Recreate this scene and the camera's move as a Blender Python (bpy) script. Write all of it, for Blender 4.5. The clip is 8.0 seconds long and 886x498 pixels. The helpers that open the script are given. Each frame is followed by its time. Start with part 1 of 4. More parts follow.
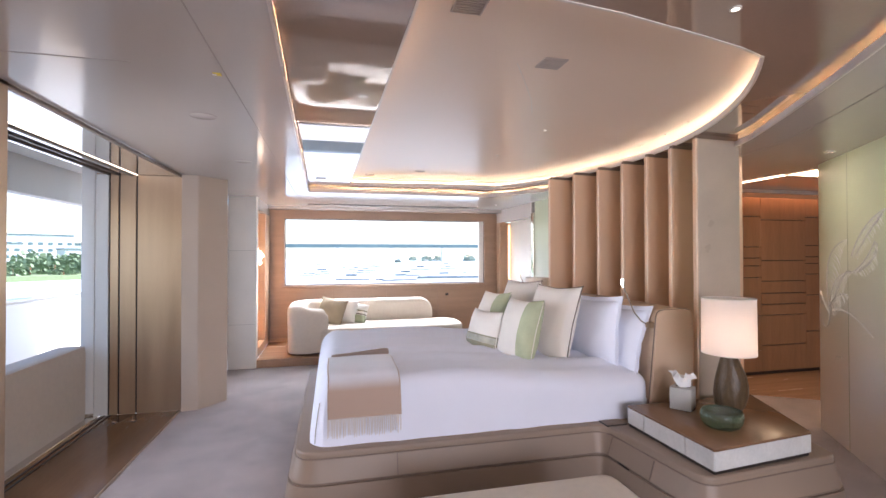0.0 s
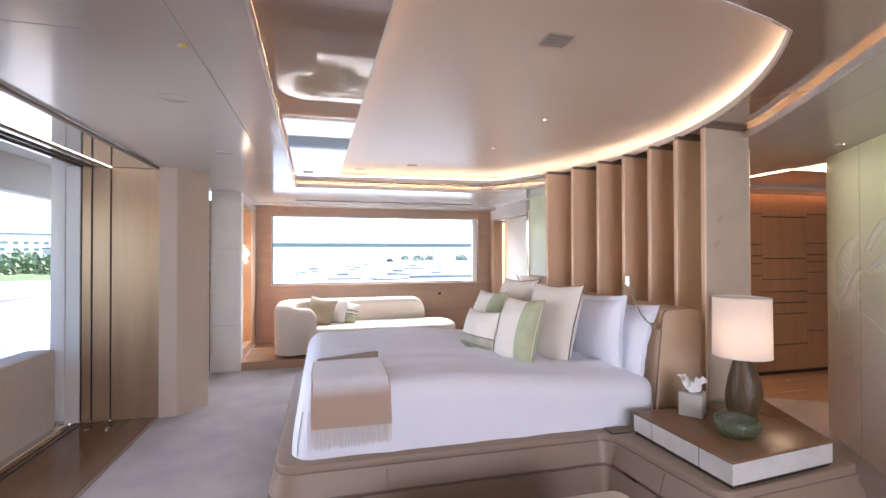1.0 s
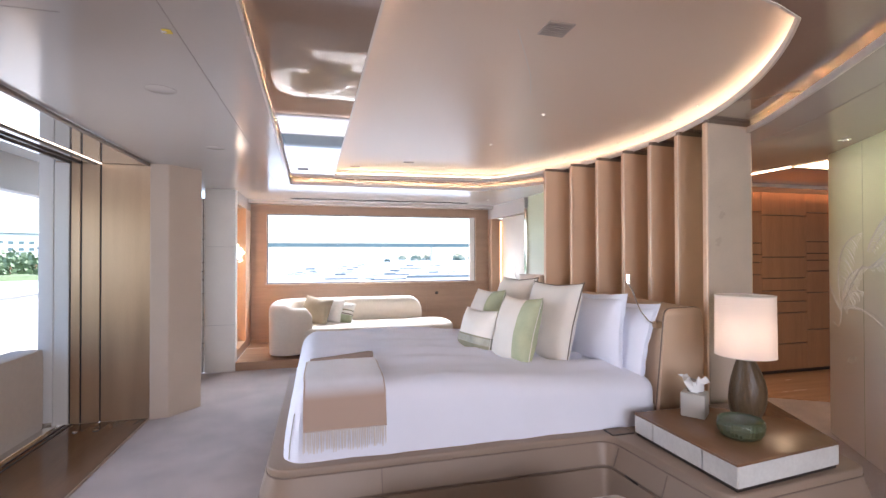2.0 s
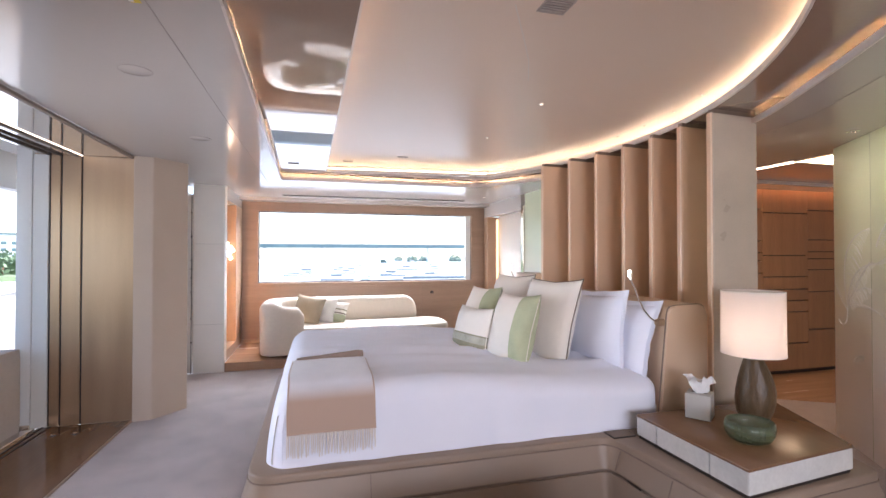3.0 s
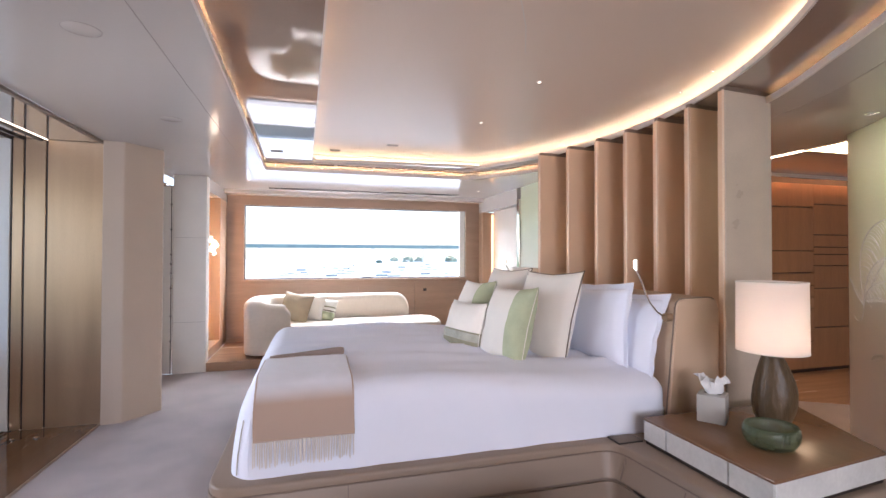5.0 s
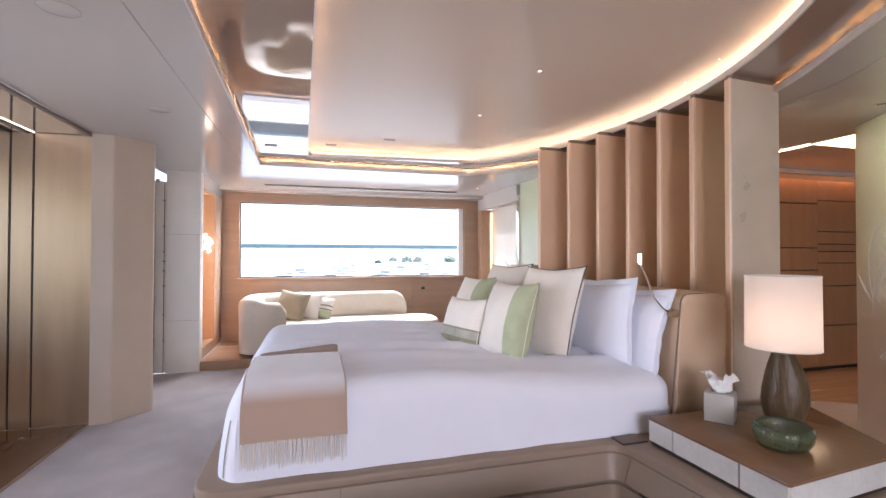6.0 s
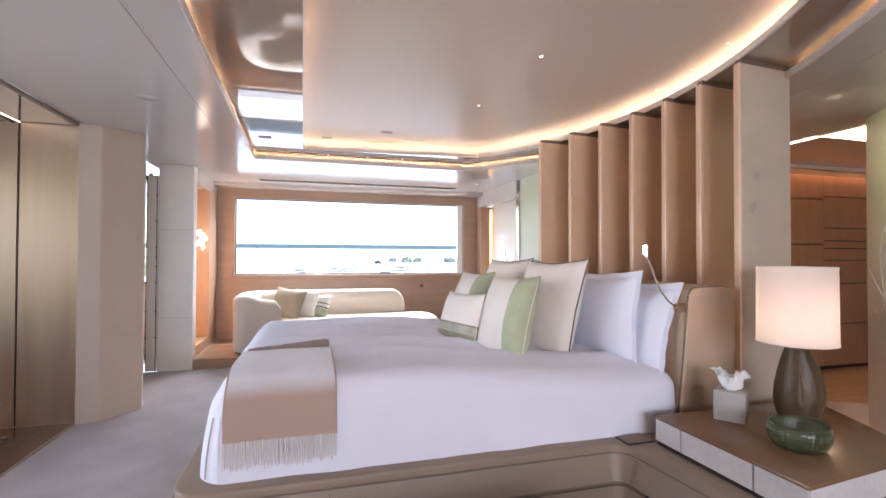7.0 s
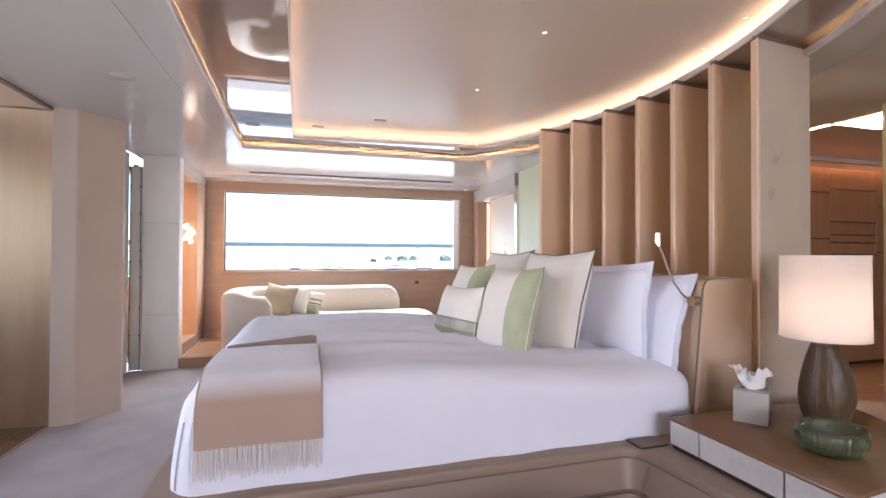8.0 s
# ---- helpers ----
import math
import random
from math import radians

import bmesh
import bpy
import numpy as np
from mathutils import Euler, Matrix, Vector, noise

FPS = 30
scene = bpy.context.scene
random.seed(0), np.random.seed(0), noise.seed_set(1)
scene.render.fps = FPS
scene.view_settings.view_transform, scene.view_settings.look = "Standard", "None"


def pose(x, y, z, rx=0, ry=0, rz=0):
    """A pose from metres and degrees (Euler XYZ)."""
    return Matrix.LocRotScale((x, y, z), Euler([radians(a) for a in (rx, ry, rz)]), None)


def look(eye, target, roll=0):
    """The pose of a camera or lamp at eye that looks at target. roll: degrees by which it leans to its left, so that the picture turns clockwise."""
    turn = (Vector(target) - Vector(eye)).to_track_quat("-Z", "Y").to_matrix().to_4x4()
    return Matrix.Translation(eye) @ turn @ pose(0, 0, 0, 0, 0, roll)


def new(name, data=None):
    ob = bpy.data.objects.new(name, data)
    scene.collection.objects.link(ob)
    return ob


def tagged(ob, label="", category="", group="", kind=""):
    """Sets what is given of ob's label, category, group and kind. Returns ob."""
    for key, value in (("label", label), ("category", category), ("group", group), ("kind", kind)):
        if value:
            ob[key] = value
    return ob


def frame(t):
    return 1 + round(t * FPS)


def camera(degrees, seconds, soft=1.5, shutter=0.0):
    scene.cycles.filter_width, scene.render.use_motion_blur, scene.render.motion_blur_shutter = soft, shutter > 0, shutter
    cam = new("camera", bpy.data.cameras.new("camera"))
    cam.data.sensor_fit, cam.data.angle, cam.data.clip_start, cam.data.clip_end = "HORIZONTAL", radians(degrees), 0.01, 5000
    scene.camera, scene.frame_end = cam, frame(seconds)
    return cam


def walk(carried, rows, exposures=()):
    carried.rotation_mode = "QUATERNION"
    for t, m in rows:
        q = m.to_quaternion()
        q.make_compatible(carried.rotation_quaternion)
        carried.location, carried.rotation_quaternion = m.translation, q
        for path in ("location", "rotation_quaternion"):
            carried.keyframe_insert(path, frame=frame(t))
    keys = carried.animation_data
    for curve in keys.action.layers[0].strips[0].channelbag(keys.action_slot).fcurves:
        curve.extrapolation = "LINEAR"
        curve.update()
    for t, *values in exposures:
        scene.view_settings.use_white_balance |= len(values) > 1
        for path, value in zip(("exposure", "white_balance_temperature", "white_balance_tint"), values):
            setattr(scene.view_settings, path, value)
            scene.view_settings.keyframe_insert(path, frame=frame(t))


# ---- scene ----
cam = camera(87.5, 8.0)
PATH = [
    (0, (0.192, 0.538, 1.418), (0.658, 2.482, 1.442), -0.1),
    (0.5, (0.221, 0.683, 1.407), (0.709, 2.623, 1.43), -0.1),
    (1, (0.229, 0.731, 1.4), (0.728, 2.667, 1.421), -0.1),
    (1.5, (0.236, 0.754, 1.396), (0.74, 2.689, 1.416), -0.1),
    (3, (0.297, 0.909, 1.345), (0.822, 2.838, 1.371), 0.0),
    (3.5, (0.324, 0.966, 1.327), (0.855, 2.894, 1.355), 0.1),
    (4, (0.345, 1.014, 1.315), (0.88, 2.941, 1.342), 0.1),
    (4.5, (0.372, 1.071, 1.297), (0.911, 2.997, 1.325), 0.1),
    (6, (0.423, 1.199, 1.249), (0.97, 3.122, 1.278), 0.1),
    (6.5, (0.446, 1.25, 1.227), (0.994, 3.173, 1.257), 0.1),
    (7, (0.465, 1.293, 1.204), (1.013, 3.216, 1.235), 0.2),
    (7.5, (0.481, 1.344, 1.183), (1.031, 3.266, 1.212), 0.2),
    (8, (0.506, 1.456, 1.163), (1.072, 3.373, 1.187), 0.2),
]
walk(cam, [(t, look(eye, target, roll)) for t, eye, target, roll in PATH], exposures=[(0, 1.60, 6120, 16)])

# ---- light ----
world = bpy.data.worlds.new("sky")
scene.world = world
world.use_nodes = True
wn = world.node_tree.nodes
sky = wn.new("ShaderNodeTexSky")
sky.sky_type = 'NISHITA'
sky.sun_disc = False
sky.sun_elevation, sky.sun_rotation = radians(57), radians(101)
sky.air_density, sky.dust_density = 1.0, 0.6
wn["Background"].inputs["Strength"].default_value = 0.15
world.node_tree.links.new(sky.outputs[0], wn["Background"].inputs["Color"])


def lamp(name, kind, m, energy, colour=(1, 1, 1), size=1.0, size_y=None, angle=None, spread=180):
    d = bpy.data.lights.new(name, kind)
    d.energy, d.color = energy, colour
    if kind == 'AREA':
        d.shape = 'RECTANGLE' if size_y else 'SQUARE'
        d.size, d.spread = size, radians(spread)
        if size_y:
            d.size_y = size_y
    elif kind == 'SUN':
        d.angle = angle
    else:
        d.shadow_soft_size = size
    ob = new(name, d)
    ob.matrix_world = m
    return ob


lamp("sun", 'SUN', look((10, -2, 16), (0, 0, 0)), 3.6, (1.0, 0.95, 0.88), angle=radians(0.6))
lamp("window_daylight", 'AREA', look((1.09, 8.95, 2.95), (1.09, 4.2, 0.75)), 132, (0.86, 0.94, 1.0), 3.8, 1.3)
lamp("door_daylight", 'AREA', look((-1.85, 3.40, 1.05), (3, 3.3, 0.75)), 6.0, (0.92, 0.95, 1.0), 1.5, 1.5, spread=105)
# unseen fill lamp added before the closed aft wall
lamp("aft_fill", 'AREA', look((0.9, -2.62, 1.45), (0.9, 4, 1.15)), 57, (0.93, 0.94, 1.0), 3.2, 1.5)


# ---- materials ----
def mat(name, colour, rough=0.5, metal=0.0, vary=0.08, scale=3.0, grain=60.0, bump=0.05, stretch=(1, 1, 1),
        coat=0.0, spec=0.5, sheen=0.0, grain_mix=0.4, rough_vary=0.08):
    m = bpy.data.materials.new(name)
    m.use_nodes = True
    n, l = m.node_tree.nodes, m.node_tree.links
    b = n["Principled BSDF"]
    tc, mp = n.new("ShaderNodeTexCoord"), n.new("ShaderNodeMapping")
    mp.inputs["Scale"].default_value = stretch
    l.new(tc.outputs["Object"], mp.inputs["Vector"])
    big, fine = n.new("ShaderNodeTexNoise"), n.new("ShaderNodeTexNoise")
    for t, s, d in ((big, scale, 4), (fine, grain, 3)):
        t.inputs["Scale"].default_value, t.inputs["Detail"].default_value = s, d
        l.new(mp.outputs[0], t.inputs["Vector"])
    mix = n.new("ShaderNodeMix")
    mix.data_type = 'FLOAT'
    mix.inputs[0].default_value = grain_mix
    l.new(big.outputs["Fac"], mix.inputs[2])
    l.new(fine.outputs["Fac"], mix.inputs[3])
    ramp = n.new("ShaderNodeValToRGB")
    ramp.color_ramp.elements[0].position, ramp.color_ramp.elements[1].position = 0.3, 0.7
    ramp.color_ramp.elements[0].color = (*[max(0, c * (1 - vary)) for c in colour], 1)
    ramp.color_ramp.elements[1].color = (*[min(1, c * (1 + vary)) for c in colour], 1)
    l.new(mix.outputs[0], ramp.inputs[0])
    l.new(ramp.outputs[0], b.inputs["Base Color"])
    rr = n.new("ShaderNodeMapRange")
    rr.inputs["To Min"].default_value, rr.inputs["To Max"].default_value = max(0.02, rough - rough_vary), min(1, rough + rough_vary)
    l.new(big.outputs["Fac"], rr.inputs["Value"])
    l.new(rr.outputs[0], b.inputs["Roughness"])
    b.inputs["Metallic"].default_value = metal
    b.inputs["Coat Weight"].default_value = coat
    b.inputs["Coat Roughness"].default_value = 0.06
    b.inputs["Specular IOR Level"].default_value = spec
    b.inputs["Sheen Weight"].default_value = sheen
    if bump:
        bp = n.new("ShaderNodeBump")
        bp.inputs["Strength"].default_value, bp.inputs["Distance"].default_value = bump, 0.01
        l.new(fine.outputs["Fac"], bp.inputs["Height"])
        l.new(bp.outputs[0], b.inputs["Normal"])
    return m


def glow(name, colour, strength):
    m = bpy.data.materials.new(name)
    m.use_nodes = True
    b = m.node_tree.nodes["Principled BSDF"]
    b.inputs["Base Color"].default_value = (*colour, 1)
    b.inputs["Emission Color"].default_value = (*colour, 1)
    b.inputs["Emission Strength"].default_value = strength
    return m


def glass(name, colour=(1, 1, 1), rough=0.0, ior=1.45):
    m = bpy.data.materials.new(name)
    m.use_nodes = True
    b = m.node_tree.nodes["Principled BSDF"]
    b.inputs["Base Color"].default_value = (*colour, 1)
    b.inputs["Roughness"].default_value = rough
    b.inputs["Transmission Weight"].default_value = 1.0
    b.inputs["IOR"].default_value = ior
    return m


CEIL = mat("ceiling_lacquer", (0.585, 0.545, 0.51), 0.12, vary=0.015, scale=1.5, bump=0.0, coat=0.0, spec=0.55, rough_vary=0.02)
RING = mat("bronze_lacquer", (0.36, 0.265, 0.205), 0.03, vary=0.03, scale=2, bump=0.0, coat=1.0, spec=0.9, rough_vary=0.0)
RING.node_tree.nodes["Principled BSDF"].inputs["Coat Roughness"].default_value = 0.02
PANEL = mat("ceiling_panel", (0.73, 0.595, 0.485), 0.30, vary=0.015, scale=1.2, grain=220, bump=0.0, spec=0.45, rough_vary=0.005)
LIP = mat("ceiling_lip", (0.68, 0.62, 0.56), 0.3, vary=0.02, bump=0.0)
MIRROR = mat("mirror_lacquer", (0.62, 0.58, 0.54), 0.05, metal=0.8, vary=0.02, bump=0.0, rough_vary=0.02)
LED = glow("led_warm", (1.0, 0.71, 0.42), 26.0)
LED_W = glow("led_white", (1.0, 0.78, 0.53), 8.0)
WALLPAPER = mat("pale_wallcover", (0.72, 0.67, 0.61), 0.55, vary=0.04, scale=4, grain=90, bump=0.06)
BEIGE = mat("beige_leather_wall", (0.51, 0.41, 0.32), 0.5, vary=0.05, scale=3, grain=160, bump=0.06)
TAUPE = mat("taupe_leather", (0.275, 0.202, 0.152), 0.45, vary=0.05, scale=3, grain=240, bump=0.08)
# lighter copy of TAUPE: daylight on the headboard is put into the colour
TAUPE_LIT = mat("taupe_leather_lit", (0.59, 0.43, 0.30), 0.42, vary=0.05, scale=3, grain=240, bump=0.08)
TAUPE_D = mat("taupe_seam_shade", (0.20, 0.145, 0.11), 0.6, vary=0.05, bump=0.0)
OAK = mat("oak_veneer", (0.41, 0.26, 0.165), 0.4, vary=0.14, scale=2.0, grain=26, bump=0.05, stretch=(6, 6, 0.5))
OAK_H = mat("oak_veneer_level", (0.36, 0.235, 0.16), 0.4, vary=0.14, scale=2.0, grain=26, bump=0.05, stretch=(0.5, 6, 6))
WALNUT = mat("walnut_veneer", (0.30, 0.165, 0.09), 0.4, vary=0.16, scale=2.0, grain=22, bump=0.05, stretch=(5, 5, 0.4))
FLOORWOOD = mat("wood_floor", (0.40, 0.245, 0.15), 0.25, vary=0.16, scale=2.0, grain=30, bump=0.03, stretch=(0.5, 6, 6))
THRESH = mat("polished_walnut", (0.19, 0.098, 0.05), 0.10, vary=0.14, scale=2.0, grain=20, bump=0.0, stretch=(5, 0.5, 5), coat=0.15)
BRONZE = mat("bronze_satin", (0.48, 0.335, 0.215), 0.34, metal=0.75, vary=0.14, scale=1.2, grain=120, bump=0.02, stretch=(7, 7, 0.5), rough_vary=0.10)
DARK = mat("dark_metal", (0.05, 0.04, 0.035), 0.4, metal=0.5, vary=0.05, bump=0.0)
FINM = mat("fin_suede", (0.77, 0.54, 0.36), 0.6, vary=0.06, scale=2.5, grain=200, bump=0.05, sheen=0.1)
FINPALE = mat("fin_silk", (0.57, 0.475, 0.385), 0.30, vary=0.12, scale=3.0, grain=100, bump=0.05, stretch=(1, 1, 1.5))
TRIM = mat("rose_bronze_trim", (0.84, 0.66, 0.50), 0.35, metal=0.2, vary=0.04, bump=0.0)
LINEN = mat("white_linen", (0.79, 0.815, 0.92), 0.85, vary=0.02, scale=6, grain=260, bump=0.05, sheen=0.15)
IVORY = mat("ivory_cushion", (0.83, 0.785, 0.72), 0.85, vary=0.04, scale=10, grain=260, bump=0.15, sheen=0.1)
GREEN = mat("green_silk", (0.44, 0.475, 0.31), 0.7, vary=0.12, scale=14, grain=200, bump=0.1)
SAGE = mat("grey_sage_weave", (0.42, 0.41, 0.34), 0.8, vary=0.25, scale=20, grain=200, bump=0.15)
OLIVE = mat("olive_stripe", (0.27, 0.25, 0.17), 0.75, vary=0.12, scale=14, grain=200, bump=0.1)
SAND = mat("sand_cushion", (0.34, 0.275, 0.19), 0.85, vary=0.08, scale=12, grain=240, bump=0.12)
PIPING = mat("dark_piping", (0.14, 0.11, 0.08), 0.7, vary=0.05, bump=0.0)
THROW = mat("taupe_cashmere", (0.44, 0.325, 0.26), 0.92, vary=0.07, scale=18, grain=280, bump=0.15, sheen=0.3)
THROW_SHEEN = mat("taupe_cashmere_sheen", (0.74, 0.74, 0.79), 0.92, vary=0.04, scale=18, grain=280, bump=0.15, sheen=0.3)
# same wool as THROW, darkened: the fold's shade is put into the colour
THROW_D = mat("taupe_cashmere_shaded", (0.26, 0.19, 0.155), 0.92, vary=0.08, scale=18, grain=280, bump=0.15, sheen=0.1)
THROW_P = mat("pale_cashmere", (0.70, 0.65, 0.62), 0.92, vary=0.06, scale=18, grain=280, bump=0.15, sheen=0.3)
BOUCLE = mat("cream_boucle", (0.66, 0.575, 0.48), 0.9, vary=0.05, scale=30, grain=220, bump=0.25, sheen=0.15)
SHAGREEN = mat("silver_leaf", (0.74, 0.74, 0.72), 0.35, metal=0.25, vary=0.10, scale=9, grain=60, bump=0.05)
WOODTOP = mat("brown_gloss_top", (0.19, 0.10, 0.052), 0.22, vary=0.10, scale=3, grain=30, bump=0.0, stretch=(5, 0.6, 1), coat=0.0)
LAMPBASE = mat("carved_brown_glass", (0.098, 0.062, 0.032), 0.36, vary=0.28, scale=9, grain=70, bump=0.35, coat=0.0, spec=0.3, stretch=(1, 1, 0.35))
GREY = mat("grey_leather_box", (0.42, 0.40, 0.37), 0.5, vary=0.04, grain=200, bump=0.05)
TISSUE = mat("tissue", (0.82, 0.81, 0.80), 0.9, vary=0.01, bump=0.0)
JAMB = mat("pale_jamb_paint", (0.70, 0.69, 0.66), 0.35, vary=0.03, bump=0.0)
WHITE = mat("white_paint", (0.78, 0.77, 0.75), 0.4, vary=0.02, bump=0.0)
CHROME = mat("polished_nickel", (0.72, 0.68, 0.62), 0.12, metal=1.0, vary=0.02, bump=0.0)
BOATD = mat("boat_shade", (0.12, 0.16, 0.18), 0.5, vary=0.1, bump=0.0)
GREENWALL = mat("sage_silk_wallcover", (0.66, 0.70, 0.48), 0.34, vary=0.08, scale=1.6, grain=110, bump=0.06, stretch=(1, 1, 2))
def light_by_height(material, low, z0, z1):
    """Puts light into a colour by height: low below z0, its own colour above z1."""
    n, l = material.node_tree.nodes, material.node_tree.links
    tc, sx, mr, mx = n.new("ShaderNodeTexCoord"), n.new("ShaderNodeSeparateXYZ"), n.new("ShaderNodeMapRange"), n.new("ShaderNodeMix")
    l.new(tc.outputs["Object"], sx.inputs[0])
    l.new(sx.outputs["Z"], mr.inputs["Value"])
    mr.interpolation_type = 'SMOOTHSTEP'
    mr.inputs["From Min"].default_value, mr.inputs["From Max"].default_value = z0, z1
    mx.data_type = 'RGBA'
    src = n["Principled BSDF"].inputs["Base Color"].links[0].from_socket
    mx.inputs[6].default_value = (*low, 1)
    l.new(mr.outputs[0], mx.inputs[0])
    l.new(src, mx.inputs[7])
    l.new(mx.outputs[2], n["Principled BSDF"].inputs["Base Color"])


# wall: sage above to pale grey rose below, reflected light put into the colour
light_by_height(GREENWALL, (0.86, 0.82, 0.82), 0.25, 1.9)
# throw: window sheen on its flat top is put into the colour
light_by_height(THROW_SHEEN, (0.44, 0.325, 0.26), 0.68, 0.75)
EMBROID = mat("silver_thread", (0.95, 0.96, 0.93), 0.25, metal=0.0, vary=0.05, bump=0.0)
GREENGLASS = glass("green_glass", (0.36, 0.44, 0.26), 0.03, 1.45)
GREENGLASS.node_tree.nodes["Principled BSDF"].inputs["Transmission Weight"].default_value = 0.88
WATER = mat("harbour_water", (0.70, 0.72, 0.72), 0.3, vary=0.06, scale=0.05, grain=0.8, bump=0.2)
TEAK = mat("teak_deck", (0.50, 0.38, 0.27), 0.6, vary=0.12, scale=2, grain=24, bump=0.05, stretch=(8, 0.6, 1))
# shore green paled, distance haze put into the colour
FOLIAGE = mat("far_foliage", (0.21, 0.28, 0.17), 0.8, vary=0.4, scale=0.4, grain=3, bump=0.3)
CONCRETE = mat("far_concrete", (0.62, 0.64, 0.66), 0.8, vary=0.08, scale=0.1, bump=0.0)


def carpet_mat():
    m = mat("carpet_pile", (0.40, 0.335, 0.315), 0.95, vary=0.2, scale=3.6, grain=300, bump=0.5, sheen=0.25, grain_mix=0.35)
    return m


CARPET = carpet_mat()
SHADE = bpy.data.materials.new("linen_shade")
SHADE.use_nodes = True
_n, _l = SHADE.node_tree.nodes, SHADE.node_tree.links
_d, _t, _m = _n.new("ShaderNodeBsdfDiffuse"), _n.new("ShaderNodeBsdfTranslucent"), _n.new("ShaderNodeMixShader")
_w = _n.new("ShaderNodeTexWave")
_w.inputs["Scale"].default_value = 160
_r = _n.new("ShaderNodeMapRange")
_r.inputs["To Min"].default_value, _r.inputs["To Max"].default_value = 0.42, 0.5
_l.new(_w.outputs["Fac"], _r.inputs["Value"])
_l.new(_r.outputs[0], _m.inputs[0])
_d.inputs[0].default_value, _t.inputs[0].default_value = (0.86, 0.81, 0.77, 1), (0.88, 0.80, 0.73, 1)
_l.new(_d.outputs[0], _m.inputs[1])
_l.new(_t.outputs[0], _m.inputs[2])
_l.new(_m.outputs[0], _n["Material Output"].inputs["Surface"])


# ---- building helpers ----
def finish(name, bm, material, parent=None, label="", smooth=True):
    bmesh.ops.recalc_face_normals(bm, faces=bm.faces)
    me = bpy.data.meshes.new(name)
    bm.to_mesh(me)
    bm.free()
    me.materials.append(material)
    ob = new(name, me)
    if smooth:
        me.polygons.foreach_set("use_smooth", [True] * len(me.polygons))
        me.set_sharp_from_angle(angle=radians(35))
    if parent:
        ob.parent = parent
    if label:
        ob["label"] = label
    return ob


def part(name, bm, material, parent, label="", smooth=True):
    return finish(name, bm, material, parent, label, smooth)


def thing(name, label, category, group="", at=(0, 0, 0), turn=0):
    ob = new(name)
    ob.empty_display_size = 0.1
    ob.matrix_world = pose(*at, 0, 0, turn)
    return tagged(ob, label, category, group)


def struct(name, bm, material, label="", category="", smooth=False):
    return tagged(finish(name, bm, material, None, "", smooth), label, category, "", "structure")


def box(x0, x1, y0, y1, z0, z1, bevel=0.0, seg=2, bm=None):
    bm2 = bmesh.new()
    bmesh.ops.create_cube(bm2, size=1)
    for v in bm2.verts:
        v.co = Vector((x0 + (v.co.x + .5) * (x1 - x0), y0 + (v.co.y + .5) * (y1 - y0), z0 + (v.co.z + .5) * (z1 - z0)))
    if bevel:
        bmesh.ops.bevel(bm2, geom=bm2.edges[:], offset=bevel, segments=seg, profile=0.5, affect='EDGES')
    return join(bm, bm2)


def join(bm, other):
    if bm is None:
        return other
    me = bpy.data.meshes.new("tmp")
    other.to_mesh(me)
    other.free()
    bm.from_mesh(me)
    bpy.data.meshes.remove(me)
    return bm


def prism(points, z0, z1, bevel=0.0, seg=2, bm=None, flare=0.0):
    """An upright solid on an outline; flare widens its foot."""
    b = bmesh.new()
    top = [b.verts.new((x, y, z1)) for x, y in points]
    f = b.faces.new(top)
    low = bmesh.ops.extrude_face_region(b, geom=[f])
    vs = [v for v in low["geom"] if isinstance(v, bmesh.types.BMVert)]
    wide = offset(points, flare) if flare else points
    for v in vs:
        i = min(range(len(points)), key=lambda q: (points[q][0] - v.co.x) ** 2 + (points[q][1] - v.co.y) ** 2)
        v.co = Vector((wide[i][0], wide[i][1], z0))
    if bevel:
        es = [e for e in b.edges if abs(e.verts[0].co.z - e.verts[1].co.z) < 1e-6 and e.verts[0].co.z > (z0 + z1) / 2]
        bmesh.ops.bevel(b, geom=es, offset=bevel, segments=seg, profile=0.5, affect='EDGES')
    return join(bm, b)


def sheet_with_hole(outer, hole, z0, z1):
    """A slab with a hole through it."""
    b = bmesh.new()
    es = []
    for loop in (outer, hole):
        vs = [b.verts.new((x, y, z0)) for x, y in loop]
        es += [b.edges.new((vs[i], vs[(i + 1) % len(vs)])) for i in range(len(vs))]
    bmesh.ops.triangle_fill(b, edges=es, use_beauty=True)
    up = bmesh.ops.extrude_face_region(b, geom=b.faces[:])
    for v in up["geom"]:
        if isinstance(v, bmesh.types.BMVert):
            v.co.z = z1
    return b


def lathe(profile, n=48, centre=(0, 0), bm=None, squash=1.0):
    b = bmesh.new()
    rings = []
    for r, z in profile:
        rings.append([b.verts.new((centre[0] + r * math.cos(2 * math.pi * i / n), centre[1] + squash * r * math.sin(2 * math.pi * i / n), z)) for i in range(n)])
    for a, c in zip(rings, rings[1:]):
        for i in range(n):
            b.faces.new((a[i], a[(i + 1) % n], c[(i + 1) % n], c[i]))
    for ring in (rings[0], rings[-1]):
        if (ring[0].co - ring[n // 2].co).length > 1e-4:
            b.faces.new(ring)
    bmesh.ops.remove_doubles(b, verts=b.verts, dist=1e-5)
    return join(bm, b)


